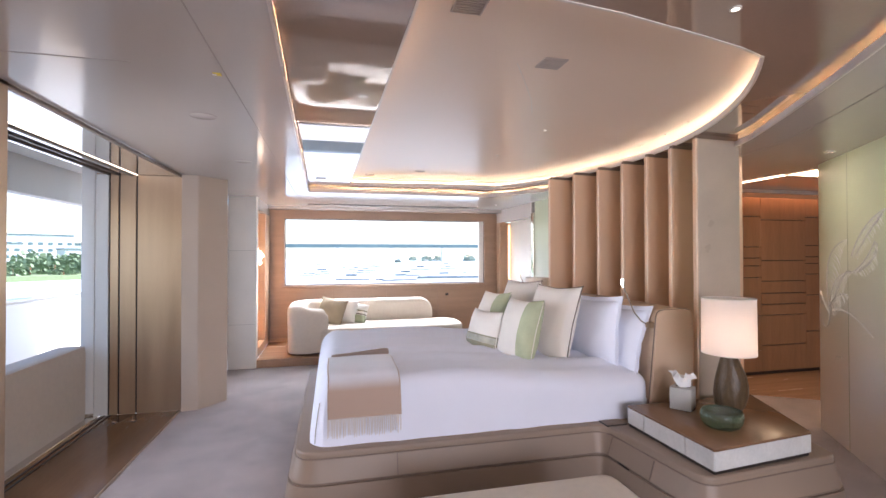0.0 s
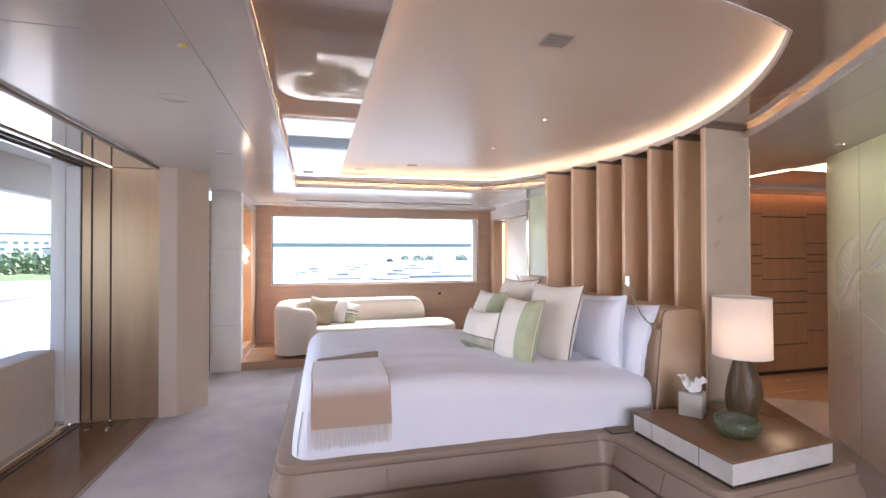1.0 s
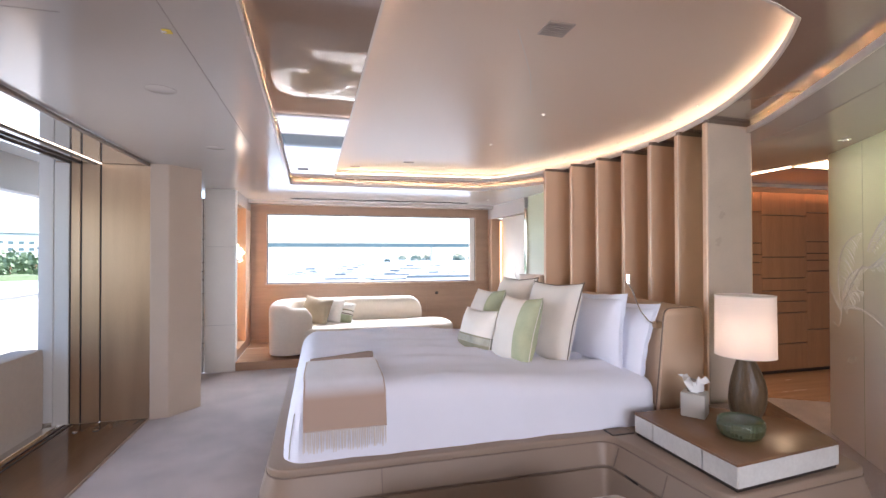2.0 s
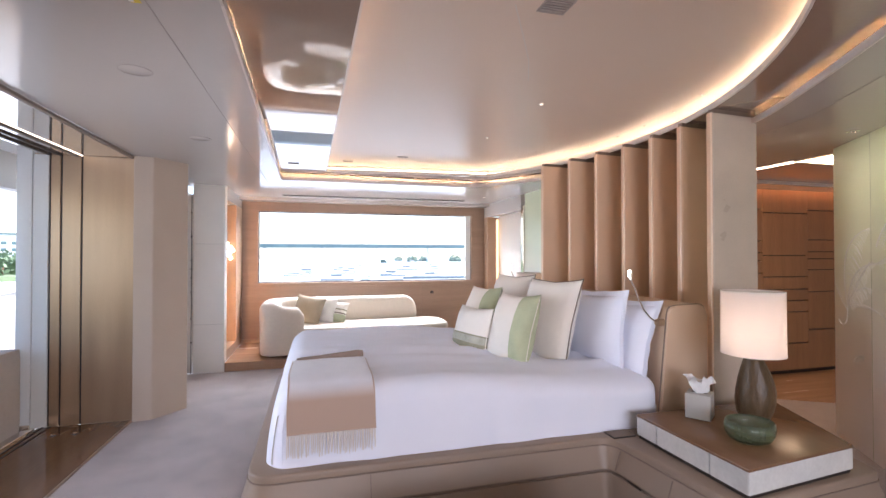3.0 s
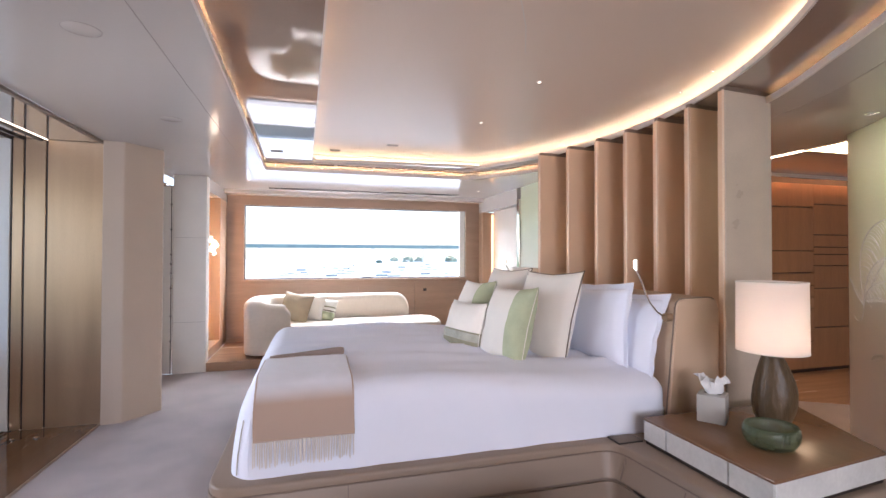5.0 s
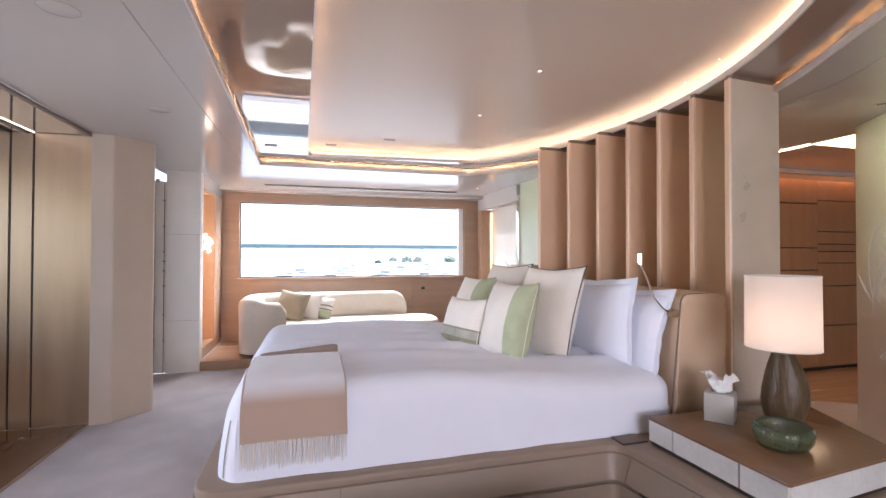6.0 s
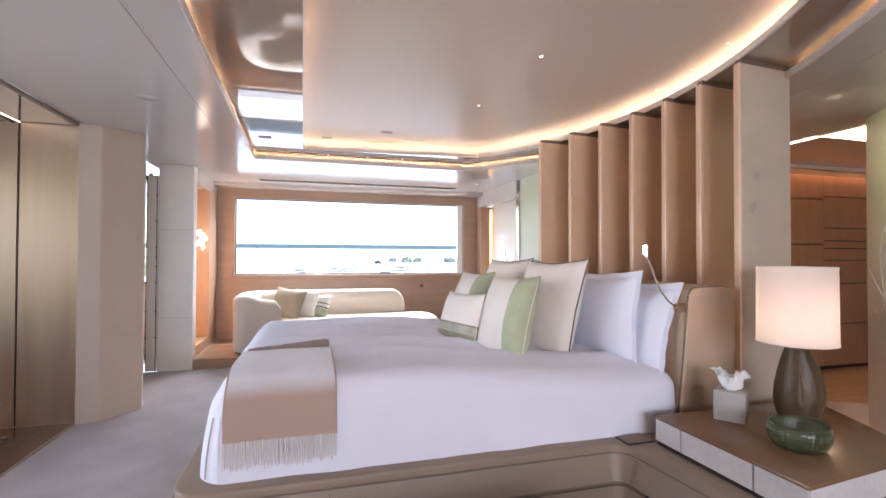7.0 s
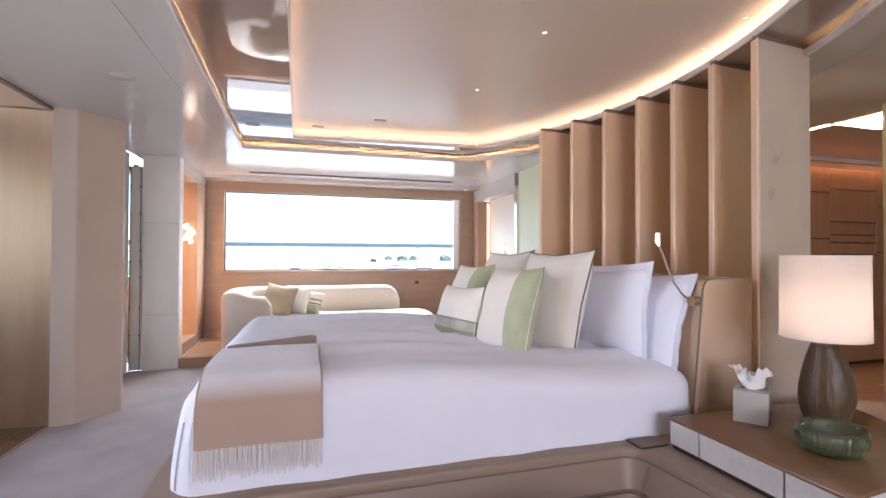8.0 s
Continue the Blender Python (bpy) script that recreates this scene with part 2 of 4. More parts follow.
def tube(path, r, n=10, bm=None, closed=False):
    """A round bar along a line of points."""
    b = bmesh.new()
    pts = [Vector(p) for p in path]
    rings = []
    k = len(pts)
    for i, p in enumerate(pts):
        if closed:
            d = pts[(i + 1) % k] - pts[i - 1]
        else:
            d = pts[min(i + 1, k - 1)] - pts[max(i - 1, 0)]
        d.normalize()
        up = Vector((0, 0, 1)) if abs(d.z) < 0.95 else Vector((1, 0, 0))
        u = d.cross(up).normalized()
        w = d.cross(u).normalized()
        rr = r[i] if isinstance(r, (list, tuple)) else r
        rings.append([b.verts.new(p + (u * math.cos(2 * math.pi * j / n) + w * math.sin(2 * math.pi * j / n)) * rr) for j in range(n)])
    for i in range(k if closed else k - 1):
        a, c = rings[i], rings[(i + 1) % k]
        for j in range(n):
            b.faces.new((a[j], a[(j + 1) % n], c[(j + 1) % n], c[j]))
    if not closed:
        b.faces.new(rings[0])
        b.faces.new(rings[-1])
    return join(bm, b)


def arc(cx, cy, r, a0, a1, n=24):
    return [(cx + r * math.cos(radians(a0 + (a1 - a0) * i / n)), cy + r * math.sin(radians(a0 + (a1 - a0) * i / n))) for i in range(n + 1)]


def rounded(points, r, n=6):
    """An outline with its corners rounded; r is one radius or one for each corner."""
    out = []
    k = len(points)
    for i, p in enumerate(points):
        rr = r[i] if isinstance(r, (list, tuple)) else r
        p = Vector(p)
        a, c = Vector(points[i - 1]) - p, Vector(points[(i + 1) % k]) - p
        if rr <= 0:
            out.append(tuple(p))
            continue
        half = a.angle(c) / 2
        d = min(rr / math.tan(half), a.length * 0.49, c.length * 0.49)
        p0, p2 = p + a.normalized() * d, p + c.normalized() * d
        for j in range(n + 1):
            t = j / n
            q = p0 * (1 - t) ** 2 + p * 2 * t * (1 - t) + p2 * t * t
            out.append(tuple(q))
    return out


def offset(points, d):
    """The outline moved outwards by d (points run counter-clockwise)."""
    out = []
    k = len(points)
    for i in range(k):
        a, p, c = Vector(points[i - 1]), Vector(points[i]), Vector(points[(i + 1) % k])
        e, f = (p - a).normalized(), (c - p).normalized()
        n1, n2 = Vector((e.y, -e.x)), Vector((f.y, -f.x))
        m = (n1 + n2)
        m = m / max(0.35, m.length_squared / 2) if m.length > 1e-6 else n1
        out.append(tuple(p + m * d))
    return out

# ---- structure ----
ZC, ZR, ZP = 2.15, 2.21, 2.307
struct("floor", prism([(-1.14, -2.8), (7.5, -2.8), (7.5, 6.73), (-1.20, 6.73), (-1.20, 5.3), (-1.14, 5.2)], -0.12, 0.0), CARPET, "pale greige cut-pile carpet with soft footprints", "carpet")
struct("floor_platform", box(-0.728, 3.5, 6.73, 7.965, -0.12, 0.10), FLOORWOOD, "warm brown timber floor on a low step by the window", "floor")
struct("floor_threshold", box(-1.80, -1.14, 2.6, 5.24, -0.12, -0.004), THRESH, "polished dark walnut threshold inside the sliding doors", "floor")
struct("floor_corridor", prism([(4.25, 4.39), (4.9, 4.0), (7.5, 2.45), (7.5, 6.7), (3.3, 6.7), (3.3, 4.9)], 0.001, 0.010), FLOORWOOD, "warm brown timber corridor floor", "floor")
struct("trim_carpet_edge", box(-1.155, -1.14, 2.6, 5.2, -0.01, 0.006), BRONZE, "thin bronze strip along the carpet", "trim")

# ceiling with its stepped tray


def spline(pts, n=8):
    out = []
    for i in range(1, len(pts) - 2):
        p = [Vector(q) for q in pts[i - 1:i + 3]]
        for j in range(n):
            t = j / n
            out.append(tuple(0.5 * (2 * p[1] + (p[2] - p[0]) * t + (2 * p[0] - 5 * p[1] + 4 * p[2] - p[3]) * t * t + (3 * p[1] - p[0] - 3 * p[2] + p[3]) * t ** 3)))
    return out + [tuple(pts[-2])]


sweep = spline([(1.0, 0.0), (1.5, 0.85), (1.86, 1.42), (2.179, 1.905), (2.594, 2.592), (2.865, 3.121), (2.99, 3.75), (2.96, 4.4), (2.80, 5.05), (2.50, 5.65), (2.12, 6.13), (1.8, 6.5)])
outer_hole = [(0.03, 0.85)] + sweep + [(-0.08, 6.12)]
inner_hole = [(0.45, 1.79), (1.113, 1.864), (1.508, 1.938), (1.72, 1.984)] + arc(-0.10, 4.0, 2.79, -44.8, 38, 36) + [(1.98, 5.72), (0.38, 5.85)]
inner_hole = rounded(inner_hole, [0.05, 0, 0, 0, 0.03] + [0] * 36 + [0.2, 0.06], 5)
outer_hole = rounded(outer_hole, [0] + [0] * (len(sweep) - 1) + [0.15, 0.05], 5)
struct("ceiling", sheet_with_hole([(-1.14, -2.8), (7.5, -2.8), (7.5, 8.05), (-1.14, 8.05)], outer_hole, ZC, ZC + 0.025), CEIL,
       "glossy pale beige lacquered ceiling panels", "ceiling")
struct("ceiling_ring", sheet_with_hole(offset(outer_hole, 0.12), inner_hole, ZR, ZR + 0.026), RING,
       "polished bronze-brown lacquered tray in the ceiling", "ceiling")
struct("ceiling_panel", prism(offset(inner_hole, 0.14), ZP, ZP + 0.03), PANEL, "raised beige leather ceiling panel with glowing edge", "ceiling")
struct("ceiling_trough", sheet_with_hole(offset(outer_hole, 0.13), offset(outer_hole, 0.121), ZC + 0.025, ZR + 0.02), LIP, "pale trough round the tray", "ceiling")
struct("ceiling_trough_inner", sheet_with_hole(offset(inner_hole, 0.15), offset(inner_hole, 0.141), ZR + 0.026, ZP + 0.02), LIP, "pale trough round the raised panel", "ceiling")
struct("ceiling_lid", box(-1.82, 7.6, -2.9, 8.2, ZP + 0.06, ZP + 0.12), WHITE, "plain deck above the ceiling", "ceiling")
struct("trim_inner_lip", sheet_with_hole(inner_hole, offset(inner_hole, -0.010), ZR - 0.003, ZR + 0.031), LIP, "pale lip round the raised panel", "trim")
struct("trim_outer_lip", sheet_with_hole(outer_hole, offset(outer_hole, -0.010), ZC - 0.003, ZC + 0.033), LIP, "pale lip round the tray", "trim")


def led_strip(loop, d, z, material, label, w=0.012, h=0.003, cover=False, stand=0.0):
    t = thing("led_strip", label, "strip light")
    part("emitter", sheet_with_hole(offset(loop, d + w), offset(loop, d), z, z + h), material, t)
    part("channel", sheet_with_hole(offset(loop, d + w + 0.006), offset(loop, d + w + 0.0005), z, z + 0.002), LIP, t)
    if stand:
        part("bracket", sheet_with_hole(offset(loop, d + w * 0.75), offset(loop, d + w * 0.25), z - stand, z - 0.0002), LIP, t, "pale bracket")
    if cover:
        part("cover", sheet_with_hole(offset(loop, d + w + 0.005), offset(loop, d - 0.0008), z + h + 0.0002, z + h + 0.0015), LIP, t, "pale cover strip")


led_strip(inner_hole, 0.070, ZR + 0.046, LED_W, "warm white strip light in the cove of the raised panel", stand=0.0195)
led_strip(outer_hole, 0.001, ZC + 0.0255, LED, "warm strip light in the cove of the tray", 0.002, 0.007, True)

# hairline joints between the ceiling panels
SEAM = mat("shadow_gap", (0.38, 0.34, 0.31), 0.7, vary=0.05, bump=0.0)
struct("trim_joint_1", box(-0.232, -0.228, -2.8, 6.5, ZC - 0.0015, ZC), SEAM, "hairline joint between ceiling panels", "trim")
struct("trim_joint_2", box(-1.14, -0.55, 2.505, 2.509, ZC - 0.0015, ZC), SEAM, "hairline joint between ceiling panels", "trim")
seam = [(x + 0.21, y - 0.10) for x, y in sweep[:44]]
struct("trim_joint_3", prism(seam + [(x + 0.004, y - 0.002) for x, y in reversed(seam)], ZC - 0.0015, ZC), SEAM, "curved hairline joint in the ceiling", "trim")
struct("trim_joint_4", prism([(1.027, 2.54), (1.167, 2.769), (1.304, 2.999), (1.417, 3.24), (1.421, 3.238), (1.308, 2.997), (1.171, 2.767), (1.031, 2.538)], ZP - 0.0015, ZP), LIP, "faint stitched joint in the ceiling panel", "trim")

# back wall with its wide window
WX0, WX1, WZ0, WZ1, WY = -0.515, 2.694, 0.945, 1.975, 7.97
bm = box(-0.75, WX0, WY, WY + 0.12, 0.10, ZC)
box(WX1, 2.95, WY, WY + 0.12, 0.10, ZC, bm=bm)
box(WX0, WX1, WY, WY + 0.12, 0.10, WZ0, bm=bm)
box(WX0, WX1, WY, WY + 0.12, WZ1, ZC, bm=bm)
wall_back = struct("wall_back", bm, OAK_H, "warm oak-veneered wall round the wide window", "wall")
for x0, x1 in ((-0.73, 0.20), (0.204, 1.04), (1.044, 1.872), (1.876, 2.91)):
    part("panel", box(x0, x1, WY - 0.012, WY - 0.001, 0.16, 0.885, 0.002, 1), OAK_H, wall_back)
struct("baseboard", box(-0.73, 2.91, WY - 0.02, WY - 0.001, 0.10, 0.155), OAK, "low timber plinth under the window wall", "baseboard")
struct("ceiling_bulkhead", box(-0.73, 2.91, 7.735, 7.968, 2.105, ZC - 0.0005), CEIL, "low pale bulkhead over the window", "ceiling")
win = tagged(new("window_1"), "wide fixed window onto the harbour, thin dark frame", "window", "", "structure")
part("window_sill", box(WX0 - 0.02, WX1 + 0.02, WY - 0.03, WY + 0.10, WZ0 - 0.03, WZ0 - 0.002, 0.006), OAK_H, win)
bm = box(WX0, WX0 + 0.012, WY + 0.05, WY + 0.10, WZ0, WZ1)
box(WX1 - 0.012, WX1, WY + 0.05, WY + 0.10, WZ0, WZ1, bm=bm)
box(WX0 + 0.012, WX1 - 0.012, WY + 0.05, WY + 0.10, WZ0, WZ0 + 0.012, bm=bm)
box(WX0 + 0.012, WX1 - 0.012, WY + 0.05, WY + 0.10, WZ1 - 0.012, WZ1, bm=bm)
part("window_frame", bm, DARK, win)
part("blind_guide", box(WX1 - 0.10, WX1 - 0.014, WY + 0.02, WY + 0.045, WZ0 + 0.002, WZ1 - 0.002, 0.003), WHITE, win, "pale blind guide")
PANE = glass("clear_pane", (1, 1, 1), 0.0, 1.02)
pane = part("pane", box(WX0 + 0.01, WX1 - 0.01, WY + 0.07, WY + 0.076, WZ0 + 0.01, WZ1 - 0.01), PANE, win)
pane.visible_shadow = False
knob = thing("cupboard_knob", "small dark knob on the cupboard under the window", "knob")
part("plate", box(2.01, 2.06, WY - 0.016, WY - 0.012, 0.745, 0.785, 0.004), DARK, knob)
part("grip", lathe([(0.001, 0.0), (0.012, 0.003), (0.014, 0.012), (0.008, 0.022)], 16), DARK, knob).matrix_local = pose(2.035, WY - 0.012, 0.765, 90, 0, 0)

# port side: niche beside the window seat
struct("wall_pier", prism(rounded([(-1.06, 6.716), (-0.73, 6.716), (-0.73, 6.86), (-1.06, 6.86)], 0.006, 2), 0.0, ZC), WALLPAPER, "pale textured wall panel beside the window seat", "wall")
struct("trim_pier_joint", box(-1.04, -0.735, 6.7145, 6.717, 1.47, 1.473), SEAM, "joint in the pale wall panel", "trim")
bm = box(-0.80, -0.731, 6.861, 7.97, 2.00, ZC)
struct("wall_port_head", bm, CEIL, "pale wall above the lit niche", "wall")
bm = box(-0.80, -0.73, 7.50, 7.97, 0.10, 2.00)
box(-0.80, -0.73, 6.86, 7.50, 0.10, 0.22, bm=bm)
struct("wall_port", bm, OAK, "oak wall beside the lit niche", "wall")
bm = box(-1.30, -0.80, 7.50, 7.60, 0.10, 2.00)
struct("wall_niche_jamb", bm, OAK, "warm lit oak reveal of the niche", "wall")
struct("wall_niche_sill", box(-1.30, -0.80, 6.86, 7.50, 0.10, 0.215), OAK_H, "oak sill of the niche", "wall")
struct("wall_niche_head", box(-1.30, -0.80, 6.86, 7.50, 2.00, 2.05), OAK_H, "oak head of the niche", "wall")
bm = box(-1.34, -1.30, 6.60, 6.95, 0.0, ZC)
box(-1.34, -1.30, 7.35, 7.62, 0.0, ZC, bm=bm)
box(-1.34, -1.30, 6.95, 7.35, 0.0, 0.9, bm=bm)
struct("wall_niche_outer", bm, OAK, "outer wall of the niche with a window", "wall")
st = thing("strip_light", "warm strip light in the niche reveal", "strip light")
part("emitter", box(-0.86, -0.84, 6.862, 6.868, 0.3, 1.9), glow("niche_led", (1.0, 0.50, 0.18), 20), st)
part("channel", box(-0.87, -0.83, 6.860, 6.8625, 0.28, 1.92), WHITE, st)

# slim side window between post and pier
bm = box(-1.24, -1.18, 5.55, 5.75, 0.0, ZC)
box(-1.24, -1.18, 6.60, 6.72, 0.0, ZC, bm=bm)
box(-1.24, -1.18, 5.75, 6.60, 0.0, 0.35, bm=bm)
box(-1.24, -1.18, 5.75, 6.60, 1.95, ZC, bm=bm)
struct("wall_port_window", bm, WALLPAPER, "pale wall round a tall side window", "wall")
w2 = tagged(new("window_2"), "tall side window with a hinged metal frame", "window", "", "structure")
bm = box(-1.225, -1.195, 6.50, 6.54, 0.36, 1.94)
box(-1.225, -1.195, 5.76, 5.80, 0.36, 1.94, bm=bm)
part("window_frame", bm, CHROME, w2)
part("edge_profile", box(-1.165, -1.062, 6.70, 6.73, 0.01, 2.02, 0.004), WALLPAPER, w2, "pale hinged edge")
for x in (-1.160, -1.070):
    part("seal", box(x - 0.003, x + 0.003, 6.694, 6.701, 0.01, 2.02, 0.001, 1), DARK, w2, "dark upright seal")
    for z in (0.35, 0.62, 0.92, 1.08, 1.18, 1.28, 1.55, 1.82):
        part("hinge", box(x - 0.010, x + 0.010, 6.688, 6.695, z, z + 0.012, 0.002, 1), DARK, w2, "small dark hinge")
struct("trim_pier_joint_2", box(-1.05, -0.735, 6.7145, 6.717, 0.55, 0.553), SEAM, "joint in the pale wall panel", "trim")

# leather-clad post
struct("wall_post", prism(rounded([(-1.139, 5.180), (-1.003, 5.200), (-0.805, 5.445), (-0.83, 5.55), (-1.139, 5.60)], [0.004, 0.03, 0.02, 0.02, 0], 4), 0.0, ZC), BEIGE,
       "beige leather-clad angled post", "wall", True)

# door pocket, soffit and tracks
pocket = struct("wall_pocket", box(-1.845, -1.14, 5.25, 5.36, -0.004, ZC), BRONZE, "satin bronze panels that close the door pocket", "wall")
for x0, x1 in ((-1.513, -1.1405), (-1.652, -1.526), (-1.729, -1.666)):
    part("panel", box(x0, x1, 5.236, 5.249, -0.0035, ZC - 0.014, 0.002, 1), BRONZE, pocket)
part("jamb", box(-1.845, -1.742, 5.230, 5.249, -0.0035, ZC - 0.014, 0.003, 1), JAMB, pocket, "pale grey painted jamb panel")
for x in (-1.5195, -1.659, -1.7355):
    part("slot", box(x - 0.0055, x + 0.0055, 5.243, 5.2495, 0.0, ZC - 0.014), DARK, pocket, "dark door slot")
soffit = struct("ceiling_door", box(-1.80, -1.14, 2.6, 5.25, ZC - 0.010, ZC + 0.02), MIRROR, "mirror-polished soffit over the sliding doors", "ceiling")
for x in (-1.555, -1.659, -1.7355):
    struct("trim_track_%d" % (round(-x * 1000)), box(x - 0.007, x + 0.007, 2.6, 5.236, ZC - 0.022, ZC - 0.0105), DARK, "dark sliding-door track", "trim")
st = thing("strip_light", "slim white strip light along the door soffit", "strip light")
part("emitter", box(-1.521, -1.511, 2.6, 5.232, ZC - 0.014, ZC - 0.0105), glow("door_led", (1.0, 0.86, 0.70), 1.2), st)
part("channel", box(-1.530, -1.500, 2.6, 5.234, ZC - 0.0104, ZC - 0.010), CHROME, st)
struct("trim_ceiling_edge", box(-1.165, -1.14, 2.6, 5.20, ZC - 0.022, ZC - 0.0005, 0.004), TAUPE, "bronze-brown edge along the ceiling at the doors", "trim")
for x in (-1.72, -1.765):
    struct("trim_floor_track_%d" % (round(-x * 1000)), box(x - 0.006, x + 0.006, 2.6, 5.236, -0.004, 0.001), DARK, "dark sliding-door floor track", "trim")
for x in (-1.60, -1.46):
    g = thing("floor_stop", "small bright door stop on the threshold", "door stop")
    part("cap", lathe([(0.016, 0.0), (0.016, 0.006), (0.010, 0.009), (0.0005, 0.009)], 16, (x, 5.02)), CHROME, g)
    part("foot", lathe([(0.019, -0.004), (0.019, 0.0)], 16, (x, 5.02)), DARK, g)
struct("wall_port_aft", box(-1.80, -1.14, -2.8, 2.86, -0.004, ZC), BRONZE, "bronze panel aft of the sliding doors", "wall")
# outside door frame column
col = tagged(new("door_1"), "pale outer frame of the open sliding doors", "door frame", "", "structure")
part("column", box(-1.95, -1.8465, 5.222, 5.40, -0.05, 2.3, 0.008), WHITE, col)
part("foot", box(-1.955, -1.842, 5.205, 5.221, -0.05, 0.03, 0.004), CHROME, col, "bright metal foot")
struct("trim_door_sill", box(-1.87, -1.80, 2.6, 5.20, -0.03, 0.012, 0.005), CHROME, "pale metal sill of the sliding doors", "trim")

# starboard side: niche and green wall
bm = box(2.91, 3.00, 6.56, 7.97, 1.945, ZC)
struct("wall_starboard_head", bm, CEIL, "pale wall above the starboard niche", "wall")
bm = box(2.91, 3.00, 7.81, 7.97, 0.10, 1.945)
box(2.91, 3.00, 6.56, 7.81, 0.10, 0.30, bm=bm)
struct("wall_starboard", bm, OAK, "oak wall beside the starboard niche", "wall")
struct("wall_starboard_niche_head", box(3.00, 3.5, 6.50, 7.90, 1.962, 2.01), CEIL, "pale head of the starboard niche", "wall")
struct("wall_starboard_jamb", box(3.00, 3.5, 7.81, 7.90, 0.10, 1.945), OAK, "warm oak reveal of the starboard niche", "wall")
struct("wall_starboard_panel", box(3.10, 3.16, 6.5, 7.81, 0.10, 1.96), WALLPAPER, "pale panel at the back of the starboard niche", "wall")
st = thing("strip_light", "warm strip light in the starboard niche", "strip light")
part("emitter", box(3.060, 3.085, 7.800, 7.806, 0.4, 1.90), glow("niche_led_2", (1.0, 0.52, 0.20), 1.6), st)
part("channel", box(3.050, 3.095, 7.8065, 7.8095, 0.38, 1.92), WHITE, st)
struct("trim_starboard", box(2.905, 2.93, 6.49, 6.56, 0.10, 2.0, 0.004), CHROME, "pale metal edge beside the niche", "trim")
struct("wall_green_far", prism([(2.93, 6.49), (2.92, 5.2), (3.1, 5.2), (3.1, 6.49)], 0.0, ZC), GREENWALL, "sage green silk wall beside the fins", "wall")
struct("wall_behind_fins", box(3.10, 3.2, 3.4, 6.5, 0, ZC), FINM, "brown wall behind the fins", "wall")

edge, way = Vector((4.112, 3.57)), Vector((-0.549, -0.836))
nrm = Vector((-0.836, 0.549))


def on_green(s, out=0.0):
    """A place on the green wall, s metres from its end; out: in front of it."""
    p = edge + way * s + nrm * out - Vector((-0.836, 0.549)) * 0.03 * max(0, s - 0.9) ** 2
    return p.x, p.y


face = [on_green(s) for s in (0.0, 0.45, 0.9, 1.4, 2.0, 2.8, 3.6)]
back = [on_green(s, -0.3) for s in (3.6, 2.8, 2.0, 1.4, 0.9, 0.45, 0.0)]
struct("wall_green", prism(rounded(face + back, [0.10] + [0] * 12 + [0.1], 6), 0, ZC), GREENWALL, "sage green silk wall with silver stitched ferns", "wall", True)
struct("trim_green_joint", prism([on_green(0.56, 0.0012), on_green(0.564, 0.0012), on_green(0.564, -0.002), on_green(0.56, -0.002)], 0.0, ZC), mat("sage_seam", (0.50, 0.53, 0.40), 0.5, vary=0.05, bump=0.0), "fine upright joint in the green wall", "trim")
struct("wall_aft", box(-1.9, 7.5, -2.9, -2.8, 0, ZC), BEIGE, "beige wall behind", "wall")
struct("wall_east", box(7.5, 7.6, -2.9, 8.3, 0, ZC), BEIGE, "plain closing wall", "wall")
struct("wall_far_starboard", box(3.16, 7.5, 6.7, 6.8, 0, ZC), BEIGE, "plain closing wall", "wall")

# corridor: walnut panels with dark slots
wc = struct("wall_corridor", box(4.2, 7.5, 4.95, 5.02, 0, ZC), DARK, "walnut panelled corridor wall with dark slots", "wall")
for x0, x1, zs in ((4.25, 5.0495, (1.853, 1.50, 1.371, 1.28, 1.144, 0.7, 0.3)), (5.0505, 5.7045, (1.817, 1.34, 1.10, 0.958, 0.83, 0.703, 0.352)),
                   (5.7055, 6.3995, (1.857, 1.519, 1.383, 1.302, 1.176, 0.925, 0.495)), (6.4005, 7.4, (1.7, 1.2, 0.8, 0.4))):
    edges = [2.08] + list(zs) + [0.05]
    for a, b in zip(edges, edges[1:]):
        part("panel", box(x0, x1, 4.915, 4.949, b + 0.0055, a - 0.0055, 0.002, 1), WALNUT, wc)
struct("wall_corridor_return", box(4.14, 4.2, 4.5, 4.95, 0, ZC), WALNUT, "walnut end panel of the corridor", "wall")
st = thing("strip_light", "amber strip light over the corridor panels", "strip light")
part("emitter", box(4.3, 7.3, 4.82, 4.84, 2.136, 2.142), glow("corridor_led", (1.0, 0.48, 0.22), 5.5), st)
part("channel", box(4.3, 7.3, 4.795, 4.805, 2.112, 2.149), LIP, st, "pale lip that hides the light")
# glowing panel and frame added in place of a raised, lit ceiling recess
st = thing("ceiling_light", "flat glowing panel standing in for a lit ceiling recess", "ceiling light")
part("recess_glow", prism([(4.25, 3.2), (4.75, 3.2), (4.75, 3.93), (4.25, 3.93)], ZC - 0.006, ZC - 0.002), glow("corridor_panel", (1.0, 0.70, 0.42), 4.5), st)
part("frame", sheet_with_hole([(4.24, 3.19), (4.76, 3.19), (4.76, 3.94), (4.24, 3.94)], [(4.25, 3.2), (4.75, 3.2), (4.75, 3.93), (4.25, 3.93)], ZC - 0.009, ZC - 0.001), LIP, st)
st = thing("strip_light", "white line light along the corridor ceiling", "strip light")
part("emitter", box(4.25, 4.285, 3.95, 4.85, ZC - 0.006, ZC - 0.002), glow("corridor_line", (1.0, 0.74, 0.50), 4.0), st)
part("channel", box(4.244, 4.291, 3.945, 4.855, ZC - 0.0019, ZC - 0.0005), LIP, st)

